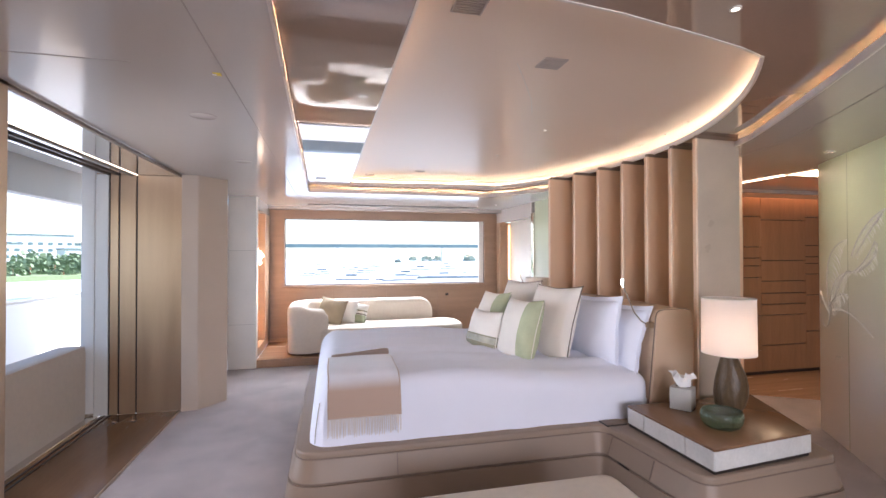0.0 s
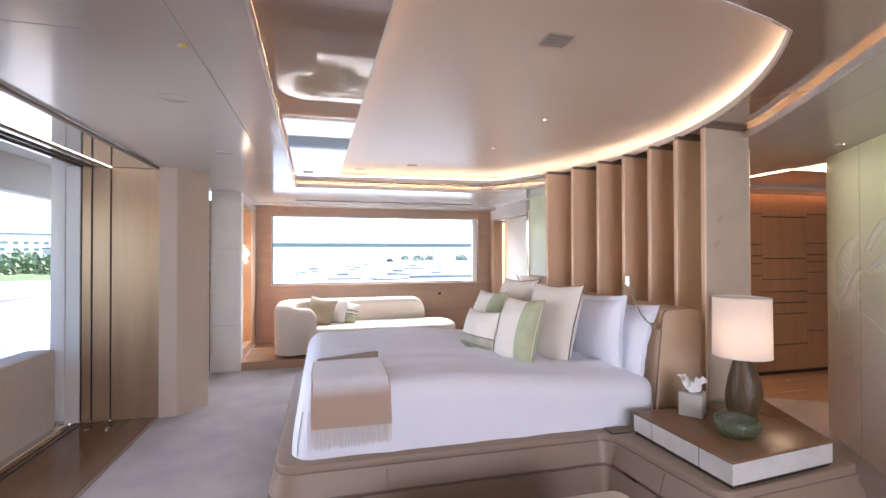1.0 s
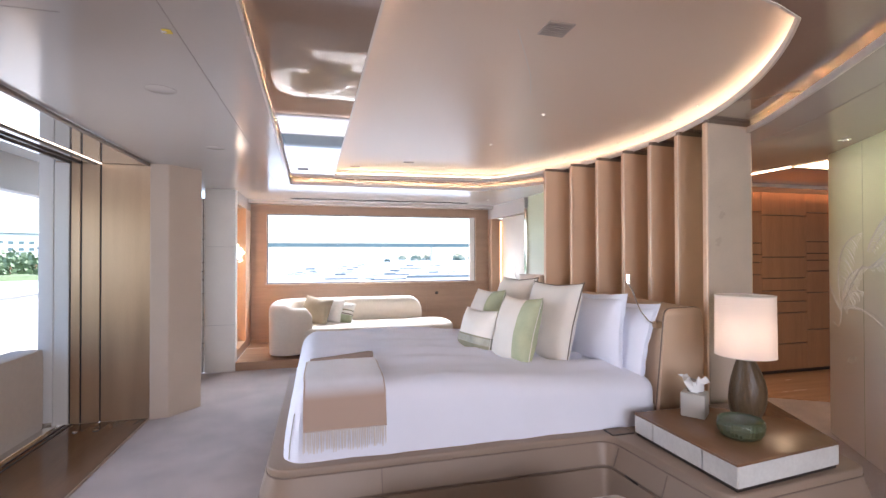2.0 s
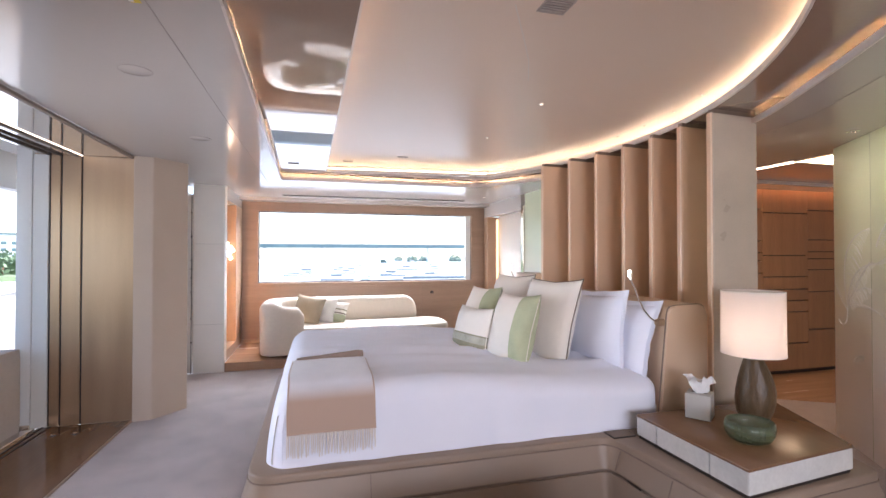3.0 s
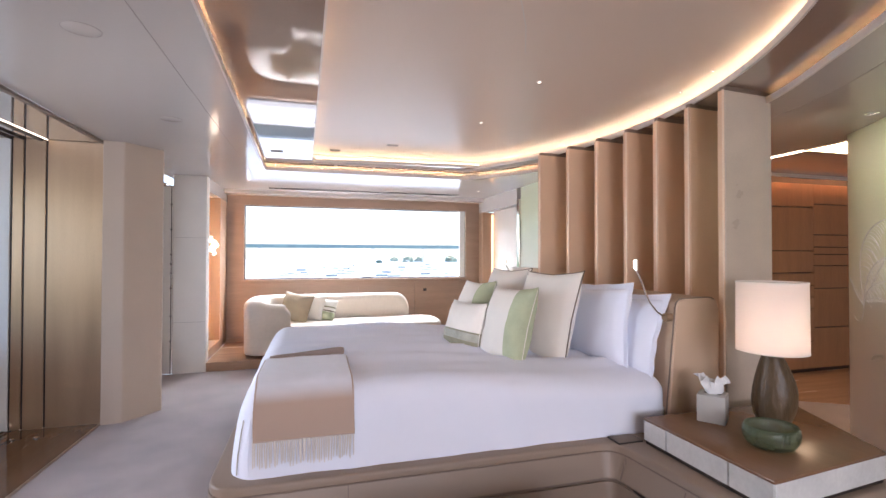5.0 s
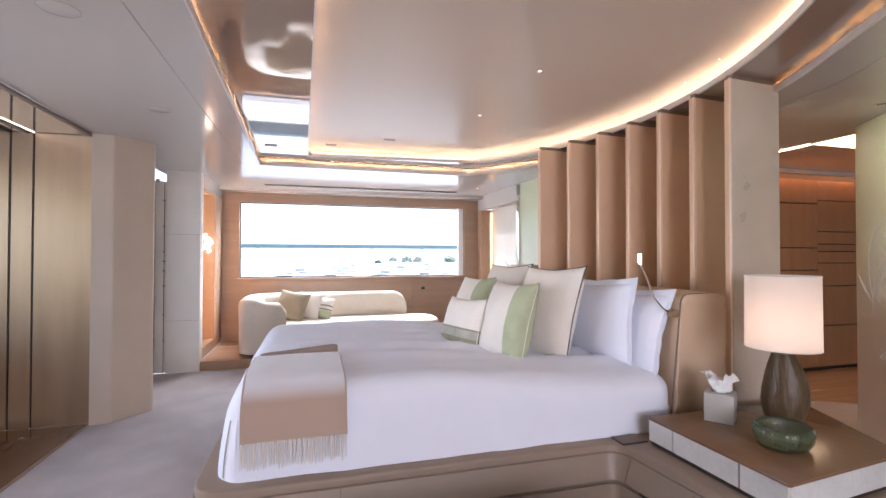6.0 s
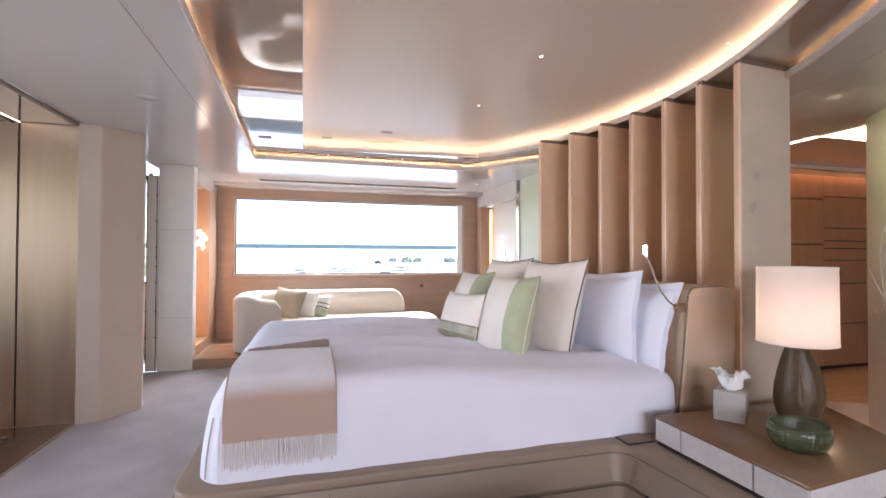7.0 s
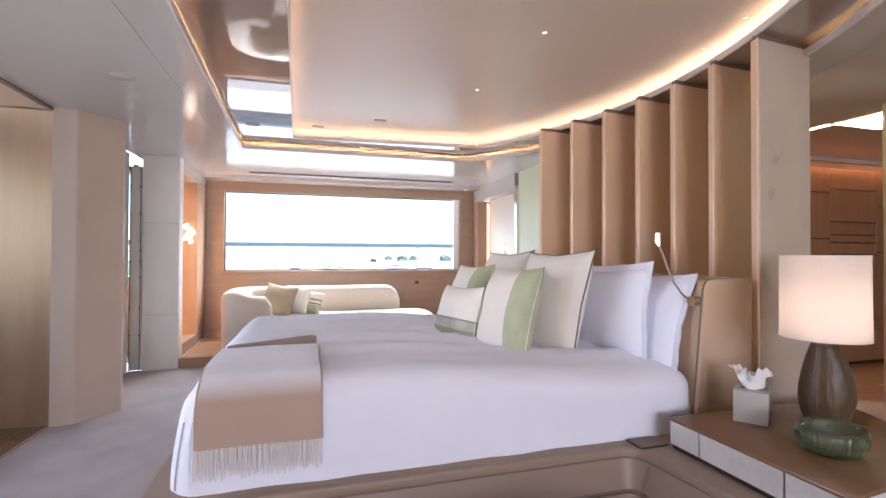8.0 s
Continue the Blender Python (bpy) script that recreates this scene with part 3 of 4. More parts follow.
# ---- ceiling fittings ----
def downlight(x, y, z, on, r=0.022):
    t = thing("downlight", "tiny recessed ceiling spotlight with a pale rim" if on else "small dark recessed ceiling spotlight", "spotlight", "ceiling spotlights", (x, y, z))
    part("rim", lathe([(r, 0.0), (r, -0.004), (r * 0.72, -0.005), (r * 0.7, 0.0)], 20), LIP if on else CHROME, t)
    part("bulb", lathe([(r * 0.68, -0.001), (r * 0.4, -0.003), (0.0005, -0.0035)], 16), BULB if on else DARK, t)
    return t


BULB = glow("spot_bulb", (1.0, 0.90, 0.76), 1.8)
for x, y in ((1.673, 3.577), (1.635, 4.456)):
    downlight(x, y, ZP, True, 0.016)
for a in (-17.7, -10.8, -3.7, 3.0, 10.1, 17.0):
    downlight(-0.10 + 2.748 * math.cos(radians(a)), 4.0 + 2.748 * math.sin(radians(a)), ZP, True, 0.012)
for x, y in ((0.62, 6.02), (1.01, 6.0), (1.36, 6.0)):
    downlight(x, y, ZR, True, 0.016)
downlight(1.456, 1.759, ZR, True, 0.018)
downlight(2.55, 7.0, ZC, True, 0.018)
downlight(1.0, 7.55, ZC, True, 0.014)
downlight(1.3, 7.55, ZC, True, 0.014)
downlight(3.65, 3.10, ZC, False, 0.035)
# added lamp with no fitting of its own, lifts the green wall
lamp("green_wall_fill", 'AREA', look((3.38, 3.33, ZC - 0.012), (3.75, 3.15, 0.3)), 1.45, (1.0, 0.92, 0.76), 0.22)


def grille(x0, x1, y0, y1, z, label, bars=5, back=None):
    metal = back or GREYMETAL
    t = thing("ceiling_vent", label, "vent", "", (0, 0, 0))
    part("frame", sheet_with_hole([(x0, y0), (x1, y0), (x1, y1), (x0, y1)], [(x0 + 0.006, y0 + 0.006), (x1 - 0.006, y0 + 0.006), (x1 - 0.006, y1 - 0.006), (x0 + 0.006, y1 - 0.006)], z - 0.006, z), metal, t)
    part("backing", box(x0 + 0.006, x1 - 0.006, y0 + 0.006, y1 - 0.006, z - 0.001, z - 0.0002), back or VENTBACK, t)
    for i in range(bars):
        y = y0 + 0.006 + (y1 - y0 - 0.012) * (i + 0.5) / bars
        part("slat", box(x0 + 0.006, x1 - 0.006, y - 0.003, y + 0.003, z - 0.005, z - 0.0012), metal, t)


VENTBACK = mat("vent_shadow", (0.34, 0.30, 0.28), 0.6, vary=0.05, bump=0.0)
GREYMETAL = mat("grey_vent", (0.46, 0.40, 0.36), 0.5, metal=0.2, vary=0.04, bump=0.0)
grille(1.125, 1.24, 2.445, 2.555, ZP, "square grey metal vent in the ceiling panel", 6)
grille(0.61, 0.725, 2.05, 2.16, ZP, "square grey metal vent in the ceiling panel", 6)
for x, y in ((1.102, 5.375), (0.598, 5.728)):
    grille(x - 0.05, x + 0.05, y - 0.022, y + 0.022, ZP, "small grey slotted vent in the ceiling panel", 2)
grille(0.03, 0.13, 5.45, 5.50, ZR, "small dark slotted vent in the tray", 2)
grille(-0.155, 2.40, 7.415, 7.50, ZC, "long dark linear air grille above the window", 2, DARK)


def ceiling_plate(x, y, r):
    t = thing("access_plate", "round flush access plate in the ceiling", "ceiling plate", "ceiling access plates", (x, y, ZC))
    part("gap", lathe([(r, 0.0), (r, -0.0012), (r - 0.002, -0.0012), (r - 0.002, 0.0)], 40), SEAM, t)
    part("cover", lathe([(r - 0.0022, -0.0003), (r - 0.004, -0.0010), (0.001, -0.0013)], 40), CEIL, t)


ceiling_plate(-0.47, 3.20, 0.066)
ceiling_plate(-0.485, 4.43, 0.066)
tag = thing("ceiling_tag", "small yellow tag on the pale ceiling", "tag")
part("card", box(-0.275, -0.245, 2.545, 2.575, ZC - 0.004, ZC - 0.001, 0.001, 1), mat("yellow_card", (0.75, 0.58, 0.06), 0.5), tag)
part("clip", box(-0.278, -0.262, 2.553, 2.566, ZC - 0.006, ZC - 0.004, 0.001, 1), WHITE, tag, "white clip")

# ---- soft shapes ----
def soft_box(x0, x1, y0, y1, z0, z1, r, nx=40, ny=36, nz=8, shape=None, bm=None):
    """A rounded, padded block; shape moves each of its points."""
    b = bmesh.new()
    grid = {}

    def vert(i, j, k):
        if (i, j, k) not in grid:
            p = Vector((x0 + (x1 - x0) * i / nx, y0 + (y1 - y0) * j / ny, z0 + (z1 - z0) * k / nz))
            q = Vector((min(max(p.x, x0 + r), x1 - r), min(max(p.y, y0 + r), y1 - r), min(max(p.z, z0 + r), z1 - r)))
            d = p - q
            if d.length > r:
                p = q + d.normalized() * r
            grid[i, j, k] = b.verts.new(shape(p) if shape else p)
        return grid[i, j, k]

    for i in range(nx):
        for j in range(ny):
            for k in (0, nz):
                b.faces.new((vert(i, j, k), vert(i + 1, j, k), vert(i + 1, j + 1, k), vert(i, j + 1, k)))
    for i in range(nx):
        for k in range(nz):
            for j in (0, ny):
                b.faces.new((vert(i, j, k), vert(i + 1, j, k), vert(i + 1, j, k + 1), vert(i, j, k + 1)))
    for j in range(ny):
        for k in range(nz):
            for i in (0, nx):
                b.faces.new((vert(i, j, k), vert(i, j + 1, k), vert(i, j + 1, k + 1), vert(i, j, k + 1)))
    return join(bm, b)


def pillow_point(u, v, w, h, d, side, seed, sag=0.0):
    """A point of a stuffed square cushion, u and v from -1 to 1; side: front 1, back -1."""
    pinch = 1 - 0.11 * (1 - abs(v)) ** 0.6 * abs(u) ** 3 * 0.9
    pinch_v = 1 - 0.11 * (1 - abs(u)) ** 0.6 * abs(v) ** 3 * 0.9
    full = max(0.0, (1 - abs(u) ** 2.6)) ** 0.55 * max(0.0, (1 - abs(v) ** 2.6)) ** 0.55
    n = noise.noise(Vector((u * 1.6 + seed, v * 1.6, side * 2.0))) * 0.16 + noise.noise(Vector((u * 4 + seed, v * 4, side))) * 0.05
    y = u * w / 2 * pinch
    z = v * h / 2 * pinch_v - sag * (1 - u * u) * (0.5 + 0.5 * v)
    return Vector((-side * d / 2 * full * (1 + n), y, z))


def pillow_mesh(w, h, d, seed, u0=-1.0, u1=1.0, v0=-1.0, v1=1.0, sides=(1, -1), n=22, sag=0.0, proud=0.0):
    b = bmesh.new()
    for side in sides:
        g = [[b.verts.new(pillow_point(u0 + (u1 - u0) * i / n, v0 + (v1 - v0) * j / n, w, h, d, side, seed, sag) + Vector((-side * proud, 0, 0)))
              for j in range(n + 1)] for i in range(n + 1)]
        for i in range(n):
            for j in range(n):
                b.faces.new((g[i][j], g[i + 1][j], g[i + 1][j + 1], g[i][j + 1]))
    bmesh.ops.remove_doubles(b, verts=b.verts, dist=1e-5)
    return b


def flange_mesh(w, h, d, seed, sag):
    """The flat rippled border of a pillow case."""
    b = bmesh.new()
    k = 26
    loop = [(-1 + 2 * i / k, -1) for i in range(k)] + [(1, -1 + 2 * i / k) for i in range(k)] + [(1 - 2 * i / k, 1) for i in range(k)] + [(-1, 1 - 2 * i / k) for i in range(k)]
    rings = [[], [], [], []]
    for i, (u, v) in enumerate(loop):
        p = pillow_point(u, v, w, h, d, 1, seed, sag)
        inner = p * 0.95
        outer = p + Vector((0, (abs(u) > 0.999) * math.copysign(0.028, u), (abs(v) > 0.999) * math.copysign(0.028, v)))
        outer.x += 0.008 * noise.noise(Vector((u * 3.0, v * 3.0, seed)))
        outer += Vector((0, 0.005 * noise.noise(Vector((u * 4, v * 4, seed + 3))), 0.005 * noise.noise(Vector((u * 4, v * 4, seed + 6)))))
        for ring, q, o in zip(rings, (inner, outer, outer, inner), (-0.003, -0.002, 0.002, 0.003)):
            ring.append(b.verts.new(q + Vector((o, 0, 0))))
    n = len(loop)
    for q in range(4):
        a, c = rings[q], rings[(q + 1) % 4]
        for i in range(n):
            b.faces.new((a[i], a[(i + 1) % n], c[(i + 1) % n], c[i]))
    return b


def cushion(name, at, yaw, lean, w, h, d, fabric, label, seed, bands=(), piping=None, group="", sag=0.0, roll=0):
    """A cushion that stands on its lower edge, faces -x before it is turned by yaw and leans back."""
    t = thing(name, label, "cushion" if name != "pillow" else "pillow", group)
    t.matrix_world = Matrix.Translation(at) @ pose(0, 0, 0, 0, 0, yaw) @ pose(0, 0, 0, 0, lean, 0) @ pose(0, 0, 0, roll, 0, 0) @ Matrix.Translation((0, 0, h * 0.47))
    part("cover", pillow_mesh(w, h, d, seed, sag=sag), fabric, t)
    for u0, u1, v0, v1, m, lab in bands:
        part("band", pillow_mesh(w, h, d, seed, u0, u1, v0, v1, (1, -1), 22, sag, 0.003), m, t, lab)
    if name == "pillow":
        part("flange", flange_mesh(w, h, d, seed, sag), fabric, t, "flat stitched border")
    if piping:
        loop = [(-1 + 2 * i / 16, -1) for i in range(16)] + [(1, -1 + 2 * i / 16) for i in range(16)] + [(1 - 2 * i / 16, 1) for i in range(16)] + [(-1, 1 - 2 * i / 16) for i in range(16)]
        part("piping", tube([pillow_point(u, v, w, h, d, 1, seed, sag) for u, v in loop], 0.004, 6, closed=True), piping, t, "dark corded piping")
    return t


# ---- bed ----
BX0, BX1, BY0, BY1 = 0.072, 2.19, 3.115, 4.885
YM = 4.0


def mirror_y(points):
    return [(x, 2 * YM - y) for x, y in reversed(points)]


near_side = rounded([(0.0, 4.0), (0.0, 3.055), (1.80, 3.055), (1.86, 2.33), (2.72, 2.39), (2.92, 3.06)], [0, 0.13, 0.10, 0.10, 0.08, 0], 7)
outline = near_side[1:] + mirror_y(near_side[1:])
bed = thing("bed", "king-size bed on a sculpted taupe leather base, neatly made", "bed")
lid = prism(outline, 0.345, 0.385, 0.012, 3)
part("base_rim", lid, TAUPE, bed, "padded taupe leather rim")
part("base_upper", prism(outline, 0.238, 0.343, flare=0.035), TAUPE, bed, "stitched taupe leather side")
# groove strip in dark taupe, the recess's shade put into the colour
part("base_groove", prism(offset(outline, 0.026), 0.222, 0.24), TAUPE_D, bed, "groove with shade in its dark colour")
low = offset(outline, 0.040)
part("base_lower", prism(low, 0.03, 0.222, flare=0.03), TAUPE, bed, "lower taupe leather side")
part("plinth", prism(offset(outline, -0.04), 0.0, 0.032), DARK, bed)
part("base_stitch", tube([(x, y, 0.347) for x, y in offset(outline, 0.0015)], 0.0035, 6, closed=True), TAUPE_D, bed, "dark piped seam")
for x in (0.537,):
    b = bmesh.new()
    vs = [b.verts.new(p) for p in ((x - 0.002, 3.0515, 0.343), (x + 0.002, 3.0515, 0.343), (x + 0.002, 3.018, 0.238), (x - 0.002, 3.018, 0.238))]
    f = b.faces.new(vs)
    bmesh.ops.extrude_face_region(b, geom=[f])
    for v in b.verts[4:]:
        v.co.y += 0.004
    part("side_seam", b, TAUPE_D, bed)


def duvet_shape(p):
    x, y, z = p
    t = max(0, (z - 0.40) / 0.34)
    x += 0.055 * t ** 1.5 * max(0, 1 - (x - BX0) / 0.5)
    fx = min(1, max(0, (x - 0.9) / 1.0))
    fy = max(0, 1 - min(y - BY0, BY1 - y) / 0.40)
    z -= t * fx * (0.055 + 0.05 * fy ** 1.5)
    n1 = noise.noise(Vector((x * 0.8, y * 6.5 + 0.5 * x, 3.1)))
    n2 = noise.noise(Vector((x * 4.0, y * 9.0, z * 6)))
    z += t * (0.007 * noise.noise(Vector((x * 1.6, y * 13 - 2.0 * x, 8.3))) + 0.026 * n1 * min(1, max(0, (y - 3.2) / 0.3)) + 0.004 * n2)
    z += t * 0.008 * abs(noise.noise(Vector((x * 1.1 + 4, y * 20 + 3 * math.sin(x * 2), 1.7)))) * min(1, max(0, (y - 3.25) / 0.3))
    if y < BY0 + 0.05:
        y -= 0.007 * noise.noise(Vector((x * 7 + z * 2, z * 0.8, 5.5))) + 0.003 * noise.noise(Vector((x * 18, z * 3, 2.5)))
    if z < 0.68:
        y += (0.010 * noise.noise(Vector((x * 5, z * 1.5, y))) + 0.004 * n2) * (1 if y < YM else -1)
    return Vector((x, y, z))


part("mattress", soft_box(BX0 + 0.03, BX1, BY0 + 0.03, BY1 - 0.03, 0.36, 0.50, 0.03, 8, 8, 3), WHITE, bed)
duvet = thing("duvet", "smooth white linen duvet tucked into the bed base", "duvet")
part("cover", soft_box(BX0, BX1 + 0.005, BY0, BY1, 0.25, 0.745, 0.11, 84, 76, 18, duvet_shape), LINEN, duvet)
fold = [(0.150, 3.118, 0.39), (0.148, 3.116, 0.47), (0.150, 3.117, 0.55), (0.156, 3.122, 0.62)]
part("corner_fold", tube(fold, [0.003, 0.005, 0.005, 0.002], 8), LINEN, duvet, "folded corner")
seam = [duvet_shape(Vector((0.1024, 3.1454, 0.395 + 0.02 * i))) for i in range(12)]
part("corner_seam", tube(seam, 0.0028, 6), GREY, duvet, "grey stitched corner seam")

hb = thing("headboard", "low curved taupe leather headboard with piped edges", "headboard")
prof = rounded([(2.165, 0.386), (2.235, 1.052), (2.50, 1.060), (2.50, 0.386)], [0, 0.05, 0.06, 0], 5)
b = bmesh.new()
ny = 24
rings = []
for j in range(ny + 1):
    y = 3.12 + (4.88 - 3.12) * j / ny
    bow = 0.05 * (1 - ((y - YM) / 0.88) ** 2)
    rings.append([b.verts.new((x + bow * (x < 2.45), y, z)) for x, z in prof])
for a, c in zip(rings, rings[1:]):
    for i in range(len(prof)):
        b.faces.new((a[i], a[(i + 1) % len(prof)], c[(i + 1) % len(prof)], c[i]))
b.faces.new(rings[0])
b.faces.new(rings[-1])
bmesh.ops.bevel(b, geom=[e for f in b.faces if len(f.verts) > 4 for e in f.edges], offset=0.012, segments=3, profile=0.5, affect='EDGES')
part("padding", b, TAUPE_LIT, hb)
for y in (3.135, 4.865):
    part("piping", tube([(x - 0.001, y, z) for x, z in prof[:-1]], 0.0045, 6), TAUPE_D, hb, "dark piped edge")
pad = thing("charging_pad", "small dark leather pad on the bed base", "pad")
part("leather", box(1.80, 1.925, 3.02, 3.10, 0.3855, 0.394, 0.002), TAUPE_D, pad)
part("edge", sheet_with_hole([(1.795, 3.015), (1.93, 3.015), (1.93, 3.105), (1.795, 3.105)], [(1.80, 3.02), (1.925, 3.02), (1.925, 3.10), (1.80, 3.10)], 0.3855, 0.3915), DARK, pad)

# bedside drawers in the base
def wing_face(a, b_, z0, z1, out, mat_, parent, name, bevel=0.004, gap=0.004):
    a, b_ = Vector(a), Vector(b_)
    d = (b_ - a).normalized()
    nn = Vector((d.y, -d.x))
    bm_ = bmesh.new()
    pts = []
    for q, z, o in ((a + d * gap, z0, out[0]), (b_ - d * gap, z0, out[0]), (b_ - d * gap, z1, out[1]), (a + d * gap, z1, out[1])):
        pts.append((q.x + nn.x * o, q.y + nn.y * o, z))
    vs = [bm_.verts.new(p) for p in pts] + [bm_.verts.new((p[0] - nn.x * 0.012, p[1] - nn.y * 0.012, p[2])) for p in pts]
    for f in ((0, 1, 2, 3), (4, 5, 6, 7), (0, 1, 5, 4), (1, 2, 6, 5), (2, 3, 7, 6), (3, 0, 4, 7)):
        bm_.faces.new([vs[i] for i in f])
    return part(name, bm_, mat_, parent, "", False)


for s in (1, -1):
    f = (lambda x, y: (x, y) if s == 1 else (x, 2 * YM - y))
    for y0, y1 in ((2.966, 2.645), (2.635, 2.42)):
        a, c = f(1.812 + (3.055 - y0) * 0.083, y0), f(1.812 + (3.055 - y1) * 0.083, y1)
        wing_face(*((a, c) if s == 1 else (c, a)), 0.245, 0.338, (0.038, 0.005), TAUPE, bed, "drawer_front")
    pull = box(0, 0.006, -0.05, 0.05, 0, 0.010, 0.002)
    h = part("drawer_handle", pull, DARK, bed, "slim dark pull")
    p = f(1.776, 2.84)
    h.matrix_local = pose(p[0], p[1], 0.226)
    for y in (2.97, 2.64):
        x = 1.80 + 0.083 * (3.055 - y)
        part("drawer_seam", tube([(*f(x - 0.008, y), 0.339), (*f(x - 0.039, y), 0.243)], 0.0024, 6), TAUPE_D, bed, "dark seam")

# tray boxes beside the bed
def bedside_box(s):
    t = thing("bedside_box", "gloss brown bedside top with silver-leaf side panels", "bedside table", "bedside tables")
    f = (lambda pts: pts if s == 1 else mirror_y(pts))
    quad = [(1.925, 2.35), (2.575, 2.415), (2.83, 3.00), (1.925, 3.00)]
    part("core", prism(f(offset(quad, -0.006)), 0.386, 0.496), DARK, t)
    part("top", prism(f(rounded(offset(quad, 0.004), 0.006, 2)), 0.4965, 0.508, 0.003, 2), WOODTOP, t, "gloss brown timber top")
    for y0, y1 in ((2.352, 2.530), (2.538, 2.852), (2.860, 2.998)):
        a = [(1.923, y0), (1.933, y0), (1.933, y1), (1.923, y1)]
        part("panel", prism(f(a), 0.405, 0.495), SHAGREEN, t)
    part("panel", prism(f([(1.926, 2.347), (2.575, 2.412), (2.574, 2.421), (1.926, 2.356)]), 0.405, 0.495), SHAGREEN, t)
    part("panel", prism(f([(2.577, 2.416), (2.832, 3.0), (2.822, 3.0), (2.567, 2.42)]), 0.405, 0.495), SHAGREEN, t)
    return t


bedside_box(1)
bedside_box(-1)


def table_lamp(x, y, z):
    t = thing("table_lamp", "lit table lamp, cream drum shade on carved brown glass", "lamp", "bedside lamps", (x, y, z))
    prof_ = [(0.001, 0.0), (0.05, 0.002), (0.066, 0.015), (0.086, 0.06), (0.097, 0.11), (0.096, 0.16), (0.086, 0.21), (0.070, 0.26), (0.055, 0.30), (0.046, 0.320), (0.001, 0.322)]
    fine = []
    for (r0, z0), (r1, z1) in zip(prof_, prof_[1:]):
        for i in range(3):
            fine.append((r0 + (r1 - r0) * i / 3, z0 + (z1 - z0) * i / 3))
    b_ = lathe([(r * 0.90, z) for r, z in fine + [prof_[-1]]], 56)
    for v in b_.verts:
        a = math.atan2(v.co.y, v.co.x)
        k = 1 + 0.008 * math.sin(17 * a + v.co.z * 60) + 0.035 * noise.noise(Vector((math.cos(a) * 1.5, math.sin(a) * 1.5, v.co.z * 7)))
        v.co.x *= k
        v.co.y *= k
        v.co.x += 0.03 * math.sin(v.co.z * 9) * 0.5
    part("base", b_, LAMPBASE, t, "carved brown glass base")
    part("neck", lathe([(0.03, 0.316), (0.032, 0.322), (0.032, 0.332), (0.012, 0.334), (0.012, 0.40), (0.001, 0.40)], 24), CHROME, t, "polished neck")
    b_ = lathe([(0.137, 0.345), (0.1395, 0.347), (0.1375, 0.655), (0.1355, 0.655), (0.1355, 0.348), (0.137, 0.345)], 72)
    sh = part("shade", b_, SHADE, t, "cream linen drum shade")
    part("trim_ring", lathe([(0.1385, 0.343), (0.1410, 0.343), (0.1410, 0.349), (0.1385, 0.349), (0.1385, 0.343)], 64), IVORY, sh)
    part("trim_ring", lathe([(0.1365, 0.651), (0.1390, 0.651), (0.1390, 0.657), (0.1365, 0.657), (0.1365, 0.651)], 64), IVORY, sh)
    part("bulb", lathe([(0.001, 0.40), (0.018, 0.41), (0.028, 0.45), (0.02, 0.49), (0.001, 0.50)], 20), glow("lamp_bulb", (1.0, 0.85, 0.70), 9.5), t, "lit bulb")
    return t


table_lamp(2.40, 2.74, 0.508)
table_lamp(2.40, 5.26, 0.508)

bowl = thing("glass_bowl", "thick ribbed green glass bowl", "bowl", "", (2.185, 2.572, 0.508))
bowl.scale = (0.94, 0.94, 1.22)
pr = [(0.001, 0.0), (0.068, 0.0), (0.090, 0.010), (0.104, 0.030), (0.108, 0.050), (0.104, 0.066), (0.098, 0.072), (0.091, 0.070), (0.085, 0.058), (0.080, 0.040), (0.066, 0.022), (0.040, 0.014), (0.001, 0.012)]
b = lathe(pr, 150)
for v in b.verts:
    a = math.atan2(v.co.y, v.co.x)
    k = 1 + 0.009 * math.sin(34 * a)
    v.co.x *= k * 1.05
    v.co.y *= k * 0.95
part("vessel", b, GREENGLASS, bowl)
part("rib_band", tube([(0.098 * math.cos(2 * math.pi * i / 40) * 1.05, 0.098 * math.sin(2 * math.pi * i / 40) * 0.95, 0.070) for i in range(40)], 0.0045, 6, closed=True), GREENGLASS, bowl)

tb = thing("tissue_box", "grey leather tissue box with a white tissue pulled up", "tissue box", "", (2.215, 2.885, 0.508), -54)
part("box", box(-0.058, 0.058, -0.058, 0.058, 0, 0.125, 0.003), GREY, tb)
part("slot", box(-0.035, 0.035, -0.012, 0.012, 0.1252, 0.127, 0.0005, 1), DARK, tb)
b = bmesh.new()
rings = []
for k in range(9):
    z = 0.120 + 0.100 * k / 8
    ring = []
    for i in range(28):
        a = 2 * math.pi * i / 28
        r = 0.022 + 0.036 * (k / 8) ** 0.8
        r *= 1 + 0.38 * noise.noise(Vector((math.cos(a) * 2.2, math.sin(a) * 2.2, k * 0.30))) + 0.20 * math.sin(5 * a + k * 0.5) * (k / 8)
        dz = 0.045 * noise.noise(Vector((math.cos(a) * 2.6 + 7, math.sin(a) * 2.6, 1))) * (k / 8)
        ring.append(b.verts.new((r * math.cos(a) * 1.1, r * math.sin(a) * 0.75, z + dz - 0.02 * (k / 8) ** 3)))
    rings.append(ring)
for a, c in zip(rings, rings[1:]):
    for i in range(28):
        b.faces.new((a[i], a[(i + 1) % 28], c[(i + 1) % 28], c[i]))
cap = b.verts.new((0, 0, 0.165))
for i in range(28):
    b.faces.new((rings[-1][i], rings[-1][(i + 1) % 28], cap))
part("tissue", b, TISSUE, tb, "crumpled white tissue")


